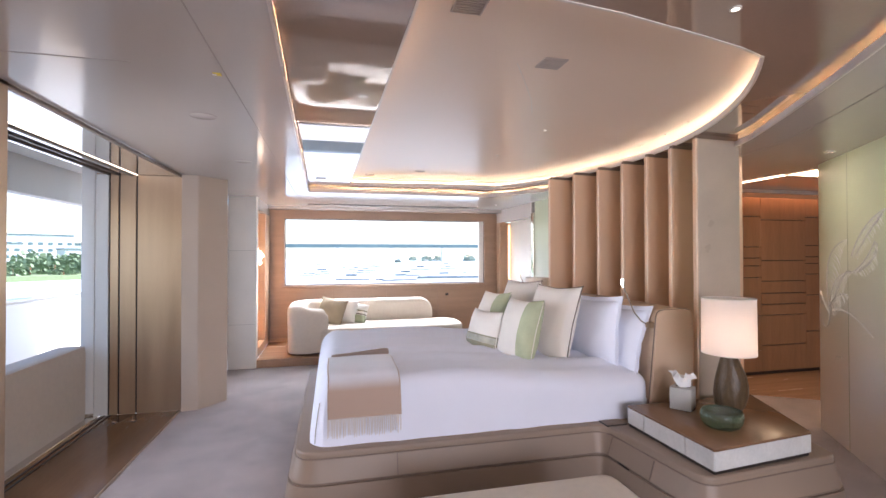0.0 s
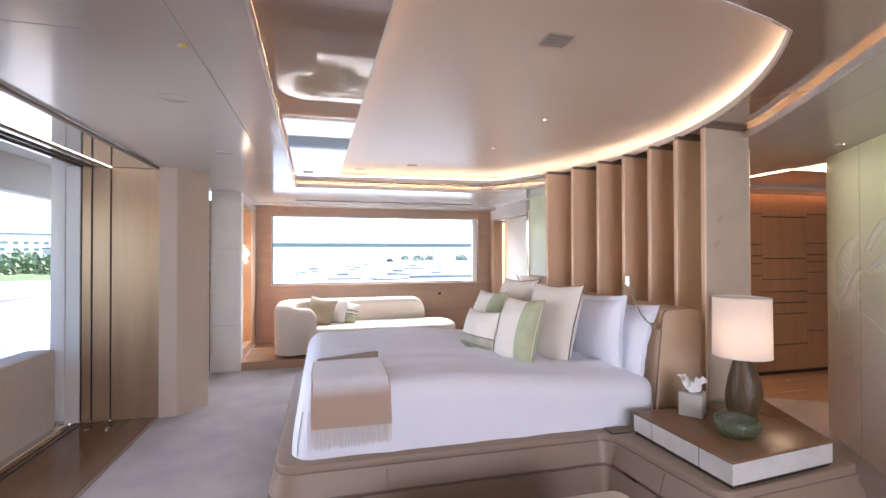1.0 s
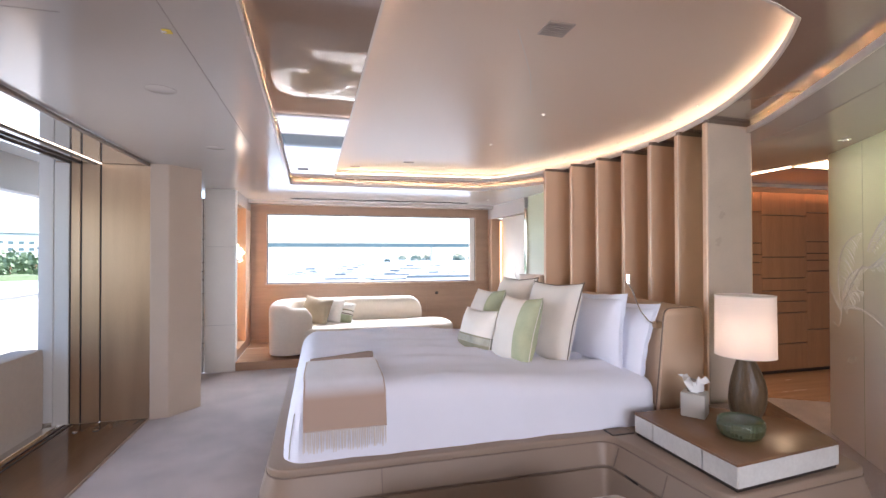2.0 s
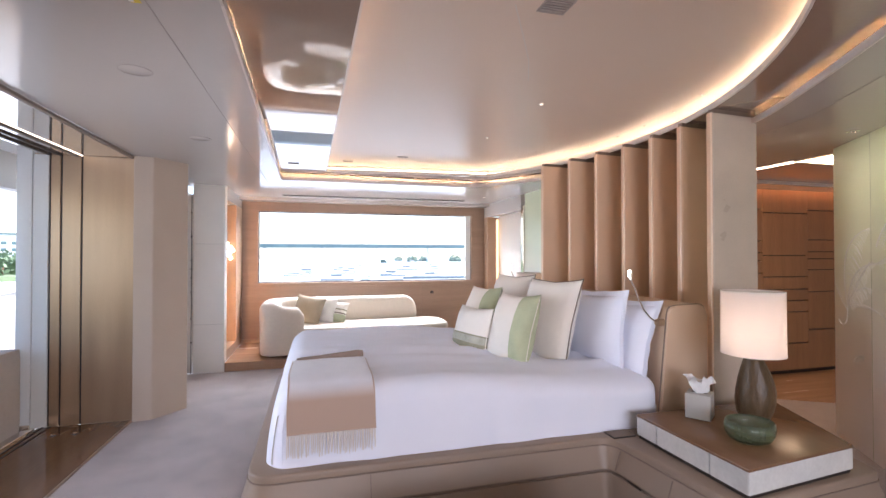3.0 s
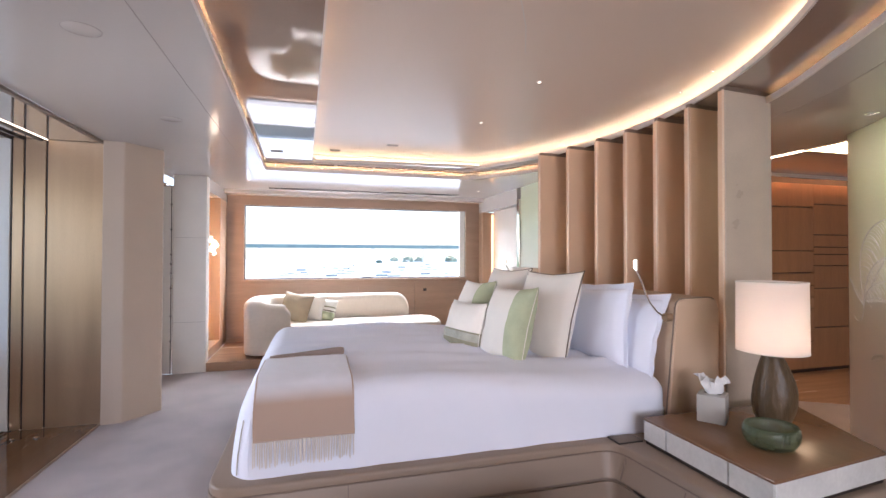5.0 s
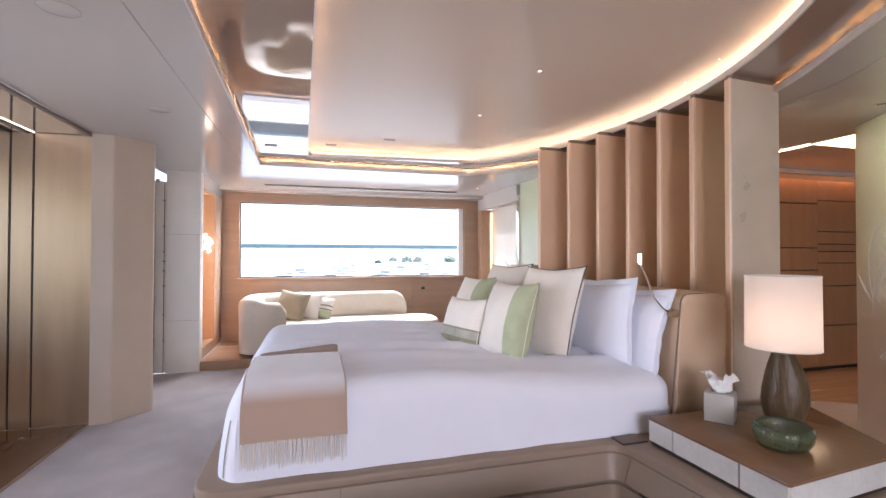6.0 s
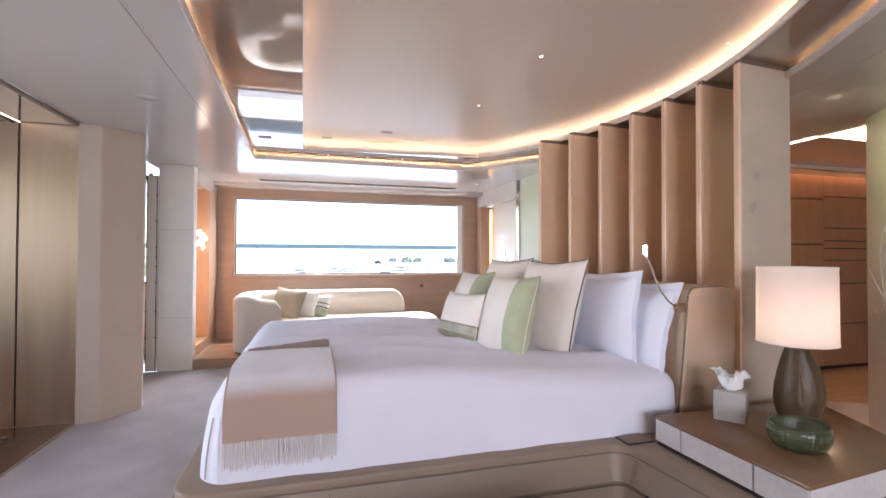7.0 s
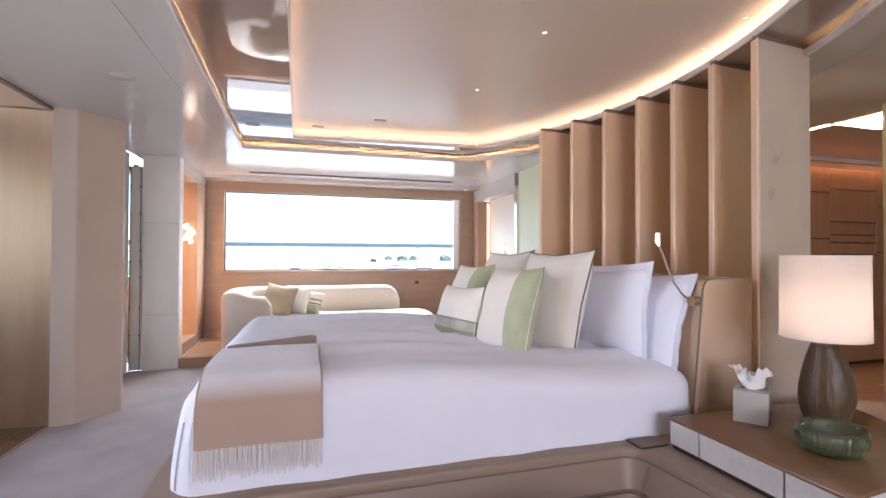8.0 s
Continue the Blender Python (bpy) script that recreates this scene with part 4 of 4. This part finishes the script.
def reading_lamp(s):
    f = (lambda x, y, z: (x, y, z) if s == 1 else (x, 2 * YM - y, z))
    t = thing("reading_lamp", "slim bent reading lamp on the headboard, lit tip", "reading lamp", "reading lamps")
    pts = [(2.205, 3.165, 0.965), (2.175, 3.162, 0.966), (2.14, 3.16, 0.985), (2.09, 3.159, 1.04), (2.06, 3.158, 1.10), (2.035, 3.158, 1.16), (2.012, 3.158, 1.20), (2.008, 3.158, 1.215)]
    sm = []
    for (p0, p1) in zip(pts, pts[1:]):
        for i in range(3):
            sm.append(tuple(p0[k] + (p1[k] - p0[k]) * i / 3 for k in range(3)))
    part("arm", tube([f(*p) for p in sm + [pts[-1]]], 0.0045, 8), CHROME, t, "bent polished arm")
    part("head", tube([f(2.008, 3.158, 1.205), f(2.008, 3.158, 1.262)], 0.009, 12), CHROME, t)
    part("led", box(1.997, 1.9995, f(0, 3.158, 0)[1] - 0.006, f(0, 3.158, 0)[1] + 0.006, 1.218, 1.258), glow("reading_led", (1.0, 0.93, 0.82), 10), t, "lit strip")
    part("mount", tube([f(2.235, 3.165, 0.955), f(2.19, 3.165, 0.955)], 0.022, 20), BRONZE, t, "round bronze mount")
    return t


reading_lamp(1)
reading_lamp(-1)

# ---- pillows ----
def cushion_at(corner, yaw, lean, w, h, d, fabric, label, seed, name="cushion", **more):
    """A cushion by the place of its upper corner on the open side of the bed."""
    a, l = radians(yaw), radians(lean)
    top = Vector(corner) + Vector((-math.sin(a), math.cos(a), 0)) * w / 2
    at = top - Vector((math.cos(a) * math.sin(l), math.sin(a) * math.sin(l), math.cos(l))) * h * 0.97
    at += Vector((-math.sin(a), math.cos(a), 0)) * h * math.sin(radians(more.get("roll", 0)))
    return cushion(name, at, yaw, lean, w, h, d, fabric, label, seed, **more)


for dy, k in ((0.0, 0), (0.78, 1)):
    cushion_at((2.23, 3.20 + dy, 1.045), 0, 15, 0.66, 0.46, 0.15, LINEN, "plump white pillow leaning on the headboard", 3.3 + k, "pillow", roll=-1, group="white pillows")
    cushion_at((2.10, 3.325 + dy, 1.095), 3, 6, 0.66, 0.46, 0.17, LINEN, "plump white pillow standing in front of another", 8.1 + k, "pillow", roll=-2, group="white pillows")
    cushion_at((1.91 + 0.03 * k, 3.48 + dy * 0.92, 1.186), 9, 16, 0.55, 0.59, 0.19, IVORY, "large ivory cushion with dark corded piping", 5.7 + k, piping=PIPING, roll=-1.5, group="ivory cushions")
    cushion_at((1.60 + 0.03 * k, 3.445 + dy * 0.87, 1.100), 11, 17, 0.42, 0.47, 0.18, IVORY, "ivory cushion with one broad sage green band", 1.2 + k,
               bands=((-1.0, -0.46, -1.0, 1.0, GREEN, "sage green silk band"),), roll=-2, group="green banded cushions")
cushion_at((1.42, 3.76, 0.985), 8, 14, 0.47, 0.36, 0.17, IVORY, "small ivory cushion with olive and green stripes", 6.4,
           bands=((-1.0, 1.0, -0.13, -0.08, OLIVE, "thin olive stripe"), (-1.0, 1.0, -0.40, -0.13, SAGE, "woven grey-green stripe"), (-1.0, 1.0, -0.62, -0.40, OLIVE, "olive stripe"), (-1.0, 1.0, -1.0, -0.62, GREEN, "green stripe")), roll=-2)

# ---- throw ----
throw = thing("throw_blanket", "taupe cashmere throw with a fringe, over the bed's edge", "throw")
path = [(3.590, 0.750), (3.57, 0.755), (3.53, 0.756), (3.45, 0.756), (3.32, 0.756), (3.24, 0.754), (3.175, 0.742), (3.125, 0.710), (3.098, 0.650), (3.088, 0.580), (3.084, 0.535)]


def throw_sheet(x0, x1, pts, lift, seed):
    b_ = bmesh.new()
    n, g = 22, []
    for (y, z) in pts:
        row = []
        for i in range(n + 1):
            x = x0 + (x1 - x0) * i / n
            w = 0.006 * noise.noise(Vector((x * 7, y * 5 + seed, z * 4)))
            row.append(b_.verts.new((x + 0.006 * noise.noise(Vector((y * 6, z * 6, seed))), y - w - lift * (z < 0.7), z + w + lift)))
        g.append(row)
    for a_, c_ in zip(g, g[1:]):
        for i in range(n):
            b_.faces.new((a_[i], a_[i + 1], c_[i + 1], c_[i]))
    fs = bmesh.ops.extrude_face_region(b_, geom=b_.faces[:])
    for v in fs["geom"]:
        if isinstance(v, bmesh.types.BMVert):
            v.co.z += 0.006 if v.co.z > 0.7 else 0.003
            v.co.y -= 0.0 if v.co.z > 0.72 else 0.006
    return b_


dense = []
for (y0, z0), (y1, z1) in zip(path, path[1:]):
    for i in range(3):
        dense.append((y0 + (y1 - y0) * i / 3, z0 + (z1 - z0) * i / 3))
dense.append(path[-1])
part("cloth", throw_sheet(0.168, 0.563, dense, 0.004, 1.0), THROW, throw)
# added layer: the bright top of the throw is painted, fading to taupe
part("top_sheen", throw_sheet(0.176, 0.556, [(y, z) for y, z in dense if y < 3.56], 0.0115, 1.0), THROW_SHEEN, throw, "added pale layer for the window sheen on top")
part("folded_edge", soft_box(0.190, 0.552, 3.562, 3.600, 0.756, 0.770, 0.006, 16, 6, 4, lambda p: Vector((p.x, p.y, 0.764 + (p.z - 0.756) * (0.8 + 6.0 * (p.x - 0.19)) + 0.003 * noise.noise(Vector((p.x * 9, p.y * 9, 1)))))), THROW_D, throw, "rolled folded edge")
b = None
for i in range(46):
    x = 0.170 + 0.390 * i / 45 + random.uniform(-0.002, 0.002)
    l = random.uniform(0.085, 0.108)
    sx = random.uniform(-0.006, 0.006)
    b = tube([(x, 3.076, 0.545), (x + sx * 0.4, 3.074, 0.545 - l * 0.5), (x + sx, 3.078, 0.545 - l)], [0.0034, 0.003, 0.0022], 5, bm=b)
part("fringe", b, THROW_P, throw, "pale twisted fringe")

# ---- upright fins ----
for i in range(7):
    y = 3.109 + i * 0.293
    x = 2.6 - 0.19 * (y - 3.72) ** 2
    m = FINPALE if i == 0 else FINM
    t = thing("fin", "tall upright divider fin in pale silk, bronze edge" if i == 0 else "tall upright divider fin in brown suede, bronze edge", "divider", "upright fins behind the bed", (x, y, 0), 4)
    part("panel", box(0.012, 0.37, 0.0, 0.040, 0.0, 2.185, 0.003, 1), m, t)
    part("edge", box(0.004, 0.012, 0.002, 0.038, 0.0, 2.185, 0.003, 2), FINM, t, "suede front edge")
    part("trim", tube([(0.002, 0.004, 0.0), (0.002, 0.004, 2.185)], 0.005, 8), TRIM, t, "rose bronze bead")
    # solid dark strip paints the shade between fin and tray
    part("top_gap", box(0.016, 0.366, 0.004, 0.036, 2.185, ZR, 0), TAUPE_D, t, "solid strip darkened as a shadow gap")

# ---- sofa by the window ----
sofa = thing("sofa", "curved cream boucle chaise sofa on a dark plinth", "sofa")
line = rounded([(0.06, 6.98), (-0.27, 6.87), (-0.29, 7.74), (1.53, 7.74)], [0, 0.28, 0.34, 0], 12)
line += [(1.53 + 0.19 * math.sin(math.radians(a)), 7.74) for a in range(10, 86, 8)]
b = bmesh.new()
rings = []
N = len(line)
for i, (x, y) in enumerate(line):
    a = Vector(line[max(i - 1, 0)])
    c = Vector(line[min(i + 1, N - 1)])
    d = (c - a).normalized()
    nn = Vector((d.y, -d.x))
    s = i / (N - 1)
    top = 0.750 - 0.06 * max(0, 1 - i / 7) ** 2 - (0.19 * (1 - math.sqrt(1 - max(0, (x - 1.53) / 0.19) ** 2)) if y > 7.6 else 0)
    ring = []
    for o, z in rounded([(-0.105, 0.125), (-0.115, top), (0.115, top), (0.105, 0.125)], [0.02, 0.09, 0.09, 0.02], 6):
        ring.append(b.verts.new((x + nn.x * o, y + nn.y * o, z)))
    rings.append(ring)
k = len(rings[0])
for a, c in zip(rings, rings[1:]):
    for j in range(k):
        b.faces.new((a[j], a[(j + 1) % k], c[(j + 1) % k], c[j]))
for ring, d in ((rings[0], Vector((0.06, 0.01, 0))), (rings[-1], Vector((0.004, 0, 0)))):
    mid = sum((v.co for v in ring), Vector()) / k
    inner = [b.verts.new(mid + (v.co - mid) * 0.72 + d) for v in ring]
    for j in range(k):
        b.faces.new((ring[j], ring[(j + 1) % k], inner[(j + 1) % k], inner[j]))
    b.faces.new(inner)
part("backrest", b, BOUCLE, sofa, "curved padded backrest")
seat = rounded([(-0.24, 7.66), (-0.22, 6.86), (2.06, 6.86), (2.06, 7.66)], [0.2, 0.2, 0.34, 0.30], 8)
part("seat", prism(seat, 0.13, 0.435, 0.05, 4), BOUCLE, sofa, "cream seat with rounded end")
part("plinth", prism(offset(seat, -0.05), 0.10, 0.132), DARK, sofa)
cushion("cushion", (0.13, 7.36, 0.43), 62, 22, 0.44, 0.40, 0.16, SAND, "sand coloured square cushion on the sofa", 2.2, roll=8)
cushion("cushion", (0.36, 7.44, 0.43), 58, 18, 0.36, 0.36, 0.12, IVORY, "ivory cushion on the cream sofa", 7.7, roll=4)
cushion("cushion", (0.52, 7.40, 0.43), 62, 22, 0.32, 0.30, 0.12, IVORY, "small ivory and green striped cushion on the sofa", 9.7,
        bands=((-1.0, 1.0, 0.18, 0.30, OLIVE, "olive stripe"), (-1.0, 1.0, -1.0, -0.20, GREEN, "green stripe"), (-1.0, 0.0, -0.15, -0.05, PIPING, "thin dark stripe")), roll=6)

# bench at the bed's side
bench = thing("bench", "low cream boucle bench beside the bed", "bench")
part("cushion", soft_box(0.45, 1.46, 1.75, 2.46, 0.10, 0.435, 0.09, 28, 22, 10), BOUCLE, bench)
part("plinth", box(0.55, 1.31, 1.85, 2.30, 0.0, 0.102, 0.01), DARK, bench)

# niche ornament
orn = thing("wall_sconce", "curled clear glass sconce glowing in the niche", "sconce")
part("stem", tube([(-0.80, 7.49, 1.36), (-0.80, 7.47, 1.36)], 0.03, 16), CHROME, orn)
GL = glow("sconce_glass", (1.0, 0.88, 0.70), 1.8)
for q in range(3):
    pts = [(-0.80 + (0.02 + 0.018 * q) * math.sin(i * 0.5 + q * 2), 7.43 + 0.02 * math.cos(i * 0.45 + q), 1.28 + 0.011 * i + 0.02 * q) for i in range(18)]
    part("curl", tube(pts, 0.010, 8), GL, orn, "glowing glass curl")

# ferns stitched on the green wall
fern = thing("stitched_fern", "silver thread ferns stitched on the green wall", "embroidery")


def stitch(pts, r):
    return tube([(*on_green(s, 0.0016), z) for s, z in pts], r, 5)


def frond(p0, p1, p2, n, reach, up, tip):
    stem = []
    for i in range(25):
        t = i / 24
        stem.append(tuple(p0[k] * (1 - t) ** 2 + 2 * p1[k] * t * (1 - t) + p2[k] * t * t for k in (0, 1)))
    part("stem", stitch(stem, 0.0030), EMBROID, fern)
    b_ = None
    for i in range(n):
        t = (i + 0.5) / n
        j = min(23, int(t * 24))
        s, z = stem[j]
        l = 1.45 * reach * (math.sin(math.pi * (0.15 + 0.8 * t))) * random.uniform(0.8, 1.1)
        for sg in up:
            seg = []
            for q in range(7):
                u = q / 6
                seg.append((s + l * u, z + sg * (l * 0.55 * u - l * tip * u * u)))
            bb = stitch(seg, 0.0014)
            b_ = join(b_, bb)
    part("leaflet", b_, EMBROID, fern)["kind"] = "stuff"


hook = spline([(0.12, 0.90), (0.141, 0.867), (0.187, 0.838), (0.238, 0.862), (0.258, 0.92), (0.265, 0.99), (0.262, 1.05)], 5)
part("stem", stitch(hook, 0.0034), EMBROID, fern)
frond((0.262, 0.98), (0.10, 1.48), (0.56, 1.52), 30, 0.13, (1,), 0.95)
frond((0.264, 0.99), (0.30, 1.28), (0.60, 1.285), 26, 0.10, (1, -1), 0.95)
frond((0.60, 1.285), (0.78, 1.32), (0.93, 1.50), 20, 0.11, (1, -1), 0.85)
frond((0.266, 0.99), (0.34, 1.14), (0.56, 1.12), 22, 0.09, (1,), 0.95)
frond((0.268, 0.98), (0.46, 1.08), (0.90, 0.87), 30, 0.10, (-1,), 0.5)
frond((0.260, 0.95), (0.15, 1.03), (0.095, 1.13), 9, 0.03, (1,), 0.8)
frond((0.62, 1.40), (0.74, 1.62), (1.05, 1.70), 26, 0.12, (-1, 1), 0.8)
frond((0.34, 0.60), (0.38, 0.67), (0.46, 0.65), 8, 0.05, (-1, 1), 0.8)

# ---- outside ----
struct("ground", box(-900, 900, -900, 900, -6.2, -6.0), WATER, "pale harbour water to the horizon", "water")
struct("pavement_deck", box(-3.6, -1.87, -4, 9.0, -0.25, -0.06), TEAK, "teak balcony deck outside the doors", "deck")
struct("wall_bulwark", box(-3.6, -3.45, -4, 9.0, -0.2, 0.86, 0.02), WHITE, "white bulwark of the balcony", "wall")
struct("trim_cap_rail", box(-3.64, -3.40, -4, 9.0, 0.86, 0.90, 0.015), WHITE, "white cap rail on the bulwark", "trim")
struct("ceiling_overhang", box(-2.65, -1.82, -4, 7.2, 2.32, 2.42), WHITE, "white underside of the deck above the balcony", "ceiling")
struct("trim_overhang_beam", box(-2.65, -2.52, -4, 7.2, 1.98, 2.32), GREY, "grey edge beam of the deck above", "trim")

os_ = thing("outdoor_sofa", "beige upholstered outdoor sofa on the balcony", "sofa")
part("back_panel", soft_box(-2.09, -1.885, 2.7, 5.20, -0.02, 0.635, 0.03, 8, 24, 8), BOUCLE, os_)
part("seat", soft_box(-2.85, -2.09, 2.7, 5.20, -0.02, 0.36, 0.05, 10, 24, 6), BOUCLE, os_)
part("base", box(-2.80, -1.95, 2.75, 5.14, -0.06, -0.02), DARK, os_)
for y in (3.1, 3.9):
    cushion("cushion", (-2.24, y, 0.35), 178, 14, 0.6, 0.45, 0.16, IVORY, "pale cushion on the outdoor sofa", y, group="outdoor cushions")

# blue-grey tone holds the distance haze
HAZE = mat("hazy_steel", (0.10, 0.165, 0.18), 0.8, vary=0.06, scale=0.05, bump=0.0)
bridge = thing("bridge", "long low blue-grey road bridge across the harbour", "bridge")
part("deck", box(-620, 620, 420, 428, 7.6, 11.0), HAZE, bridge)
part("rail", box(-620, 620, 419.8, 420, 11.6, 11.9), HAZE, bridge)
pier = None
for i in range(26):
    pier = box(-620 + i * 48, -618 + i * 48, 421, 427, -6, 7.6, bm=pier)
part("piers", pier, CONCRETE, bridge)
BOAT = mat("boat_hull", (0.75, 0.76, 0.78), 0.35, vary=0.05, bump=0.0)


def boat(x, y, l, turn):
    t = thing("boat", "small moored white motor boat", "boat", "moored boats", (x, y, -6.0), turn)
    hull = [(-l / 2, -l * 0.14), (l * 0.2, -l * 0.15), (l / 2, 0), (l * 0.2, l * 0.15), (-l / 2, l * 0.14)]
    part("hull", prism(hull, -0.1, l * 0.10, flare=-0.2), BOAT, t)
    # dark band paints the shadow at the hull's foot
    part("waterline_shade", prism(offset(hull, 0.03), -0.05, l * 0.035, flare=-0.2), BOATD, t)
    part("cabin", box(-l * 0.25, l * 0.12, -l * 0.09, l * 0.09, l * 0.10, l * 0.2, l * 0.02), BOAT, t)
    part("cabin_glass", box(-l * 0.2, l * 0.126, -l * 0.092, l * 0.092, l * 0.125, l * 0.185), BOATD, t)


rng = random.Random(4)
for i in range(34):
    y = rng.uniform(130, 330)
    boat(rng.uniform(-0.10, 0.75) * y, y, rng.uniform(5, 11), rng.uniform(-25, 25))
marina = thing("pontoon", "long low grey marina pontoon", "pontoon")
part("walkway", box(20, 90, 140, 142, -6.0, -5.3), CONCRETE, marina)
part("edge", box(20, 90, 139.8, 140, -5.9, -5.2), BOATD, marina)

for i in range(5):
    x, y = 120 + i * 11, 200 + 13 * (i % 3)
    t = thing("mooring_post", "tall thin pale mooring post in the harbour", "post", "mooring posts", (x, y, -6.0))
    part("shaft", tube([(0, 0, 0), (0, 0, 14 + 2 * (i % 2))], 0.22, 8), BOAT, t)
    part("cap", lathe([(0.3, 14.0), (0.001, 15.0)], 8), BOATD, t)
# foredeck under the window
struct("pavement_foredeck", box(-3.0, 5.2, 8.2, 11.5, 0.35, 0.42), WHITE, "white painted foredeck below the window", "deck")
struct("trim_foredeck_coaming", box(-3.0, 5.2, 9.2, 9.8, 0.42, 0.50, 0.02), GREY, "grey coaming across the foredeck", "trim")
struct("trim_foredeck_rail", box(-3.0, 5.2, 11.3, 11.5, 0.42, 0.66, 0.02), BOATD, "dark low rail of the foredeck", "trim")

# port shore with lawn, shrubs and low buildings
def shore_point(d, across):
    """A place d metres out past the port doors."""
    a = radians(132)
    u, v = Vector((math.cos(a), math.sin(a))), Vector((math.sin(a), -math.cos(a)))
    p = u * d + v * across
    return p.x, p.y


# grass green dulled, haze painted into it
LAWN = mat("shore_lawn", (0.19, 0.25, 0.13), 0.9, vary=0.25, scale=0.05, grain=1.0, bump=0.2)
struct("ground_shore", prism([shore_point(170, -90), shore_point(170, 110), shore_point(420, 220), shore_point(420, -200)], -6.05, -4.6), LAWN, "sunlit grassy far shore", "lawn")


# leaf green paled and blued: haze is in the colour
HAZE_LEAF = mat("hazy_foliage", (0.30, 0.38, 0.33), 0.9, vary=0.3, scale=0.4, grain=3, bump=0.2)


def shrub(x, y, z, r, leaf=FOLIAGE):
    t = thing("shrub", "dense green shrub on the shore", "shrub", "shore shrubs", (x, y, z))
    b_ = bmesh.new()
    rr = random.Random(int(x * 10))
    for _ in range(160):
        d = Vector((rr.gauss(0, 1), rr.gauss(0, 1), abs(rr.gauss(0, 0.8)))).normalized() * r * rr.uniform(0.55, 1.0)
        s = r * rr.uniform(0.10, 0.2)
        q = Vector((rr.uniform(-1, 1), rr.uniform(-1, 1), rr.uniform(-1, 1))).normalized()
        w = q.cross(Vector((0.3, 0.5, 0.8))).normalized()
        b_.faces.new([b_.verts.new(d + q * s + w * 0), b_.verts.new(d + w * s), b_.verts.new(d - q * s), b_.verts.new(d - w * s)])
    part("leaves", b_, leaf, t, "", False)
    part("stem", tube([(0, 0, 0), (0, 0, r * 0.6)], [r * 0.08, r * 0.04], 6), WALNUT, t)


for d, a, r in ((182, -30, 3.5), (190, -18, 4.5), (200, -8, 5), (178, 4, 3), (195, 14, 5.5), (210, 24, 6), (185, -44, 4), (205, -56, 5), (176, 34, 3), (182, 41, 4), (190, 47, 5), (178, 52, 3.5), (200, 56, 6), (186, 60, 4.5),
                (215, 50, 6), (230, 60, 7), (225, 68, 6.5), (240, 74, 8), (250, 62, 8)):
    shrub(*shore_point(d, a), -4.6, r)


def shore_building(d, a, w, h):
    x, y = shore_point(d, a)
    t = thing("building", "low pale blue-grey building on the shore", "building", "shore buildings", (x, y, -4.6), 42)
    part("wall", box(-w / 2, w / 2, -6, 6, 0, h), CONCRETE, t)
    part("roof", box(-w / 2 - 0.5, w / 2 + 0.5, -6.5, 6.5, h, h + 0.6), HAZE, t)
    n = max(3, int(w / 4))
    for fl in range(max(1, int(h / 3.5))):
        for i in range(n):
            cx = -w / 2 + (i + 0.5) * w / n
            part("window", box(cx - 1.1, cx + 1.1, -6.12, -5.95, fl * 3.5 + 1, fl * 3.5 + 2.6), HAZE, t)


for d, a, w, h in ((300, -60, 40, 11), (310, -14, 30, 14), (290, 22, 26, 9), (320, 52, 44, 12), (330, 84, 30, 17), (345, 100, 24, 12), (300, 96, 20, 9)):
    shore_building(d, a, w, h)

# hazy trees across the harbour
for x, y, r in ((96, 560, 6.0), (101, 500, 7.0), (118, 520, 6.0), (150, 500, 7.5), (158, 520, 6.0), (172, 505, 7.0), (60, 430, 3.5), (182, 540, 8.0)):
    shrub(x, y, -6.0, r, HAZE_LEAF)
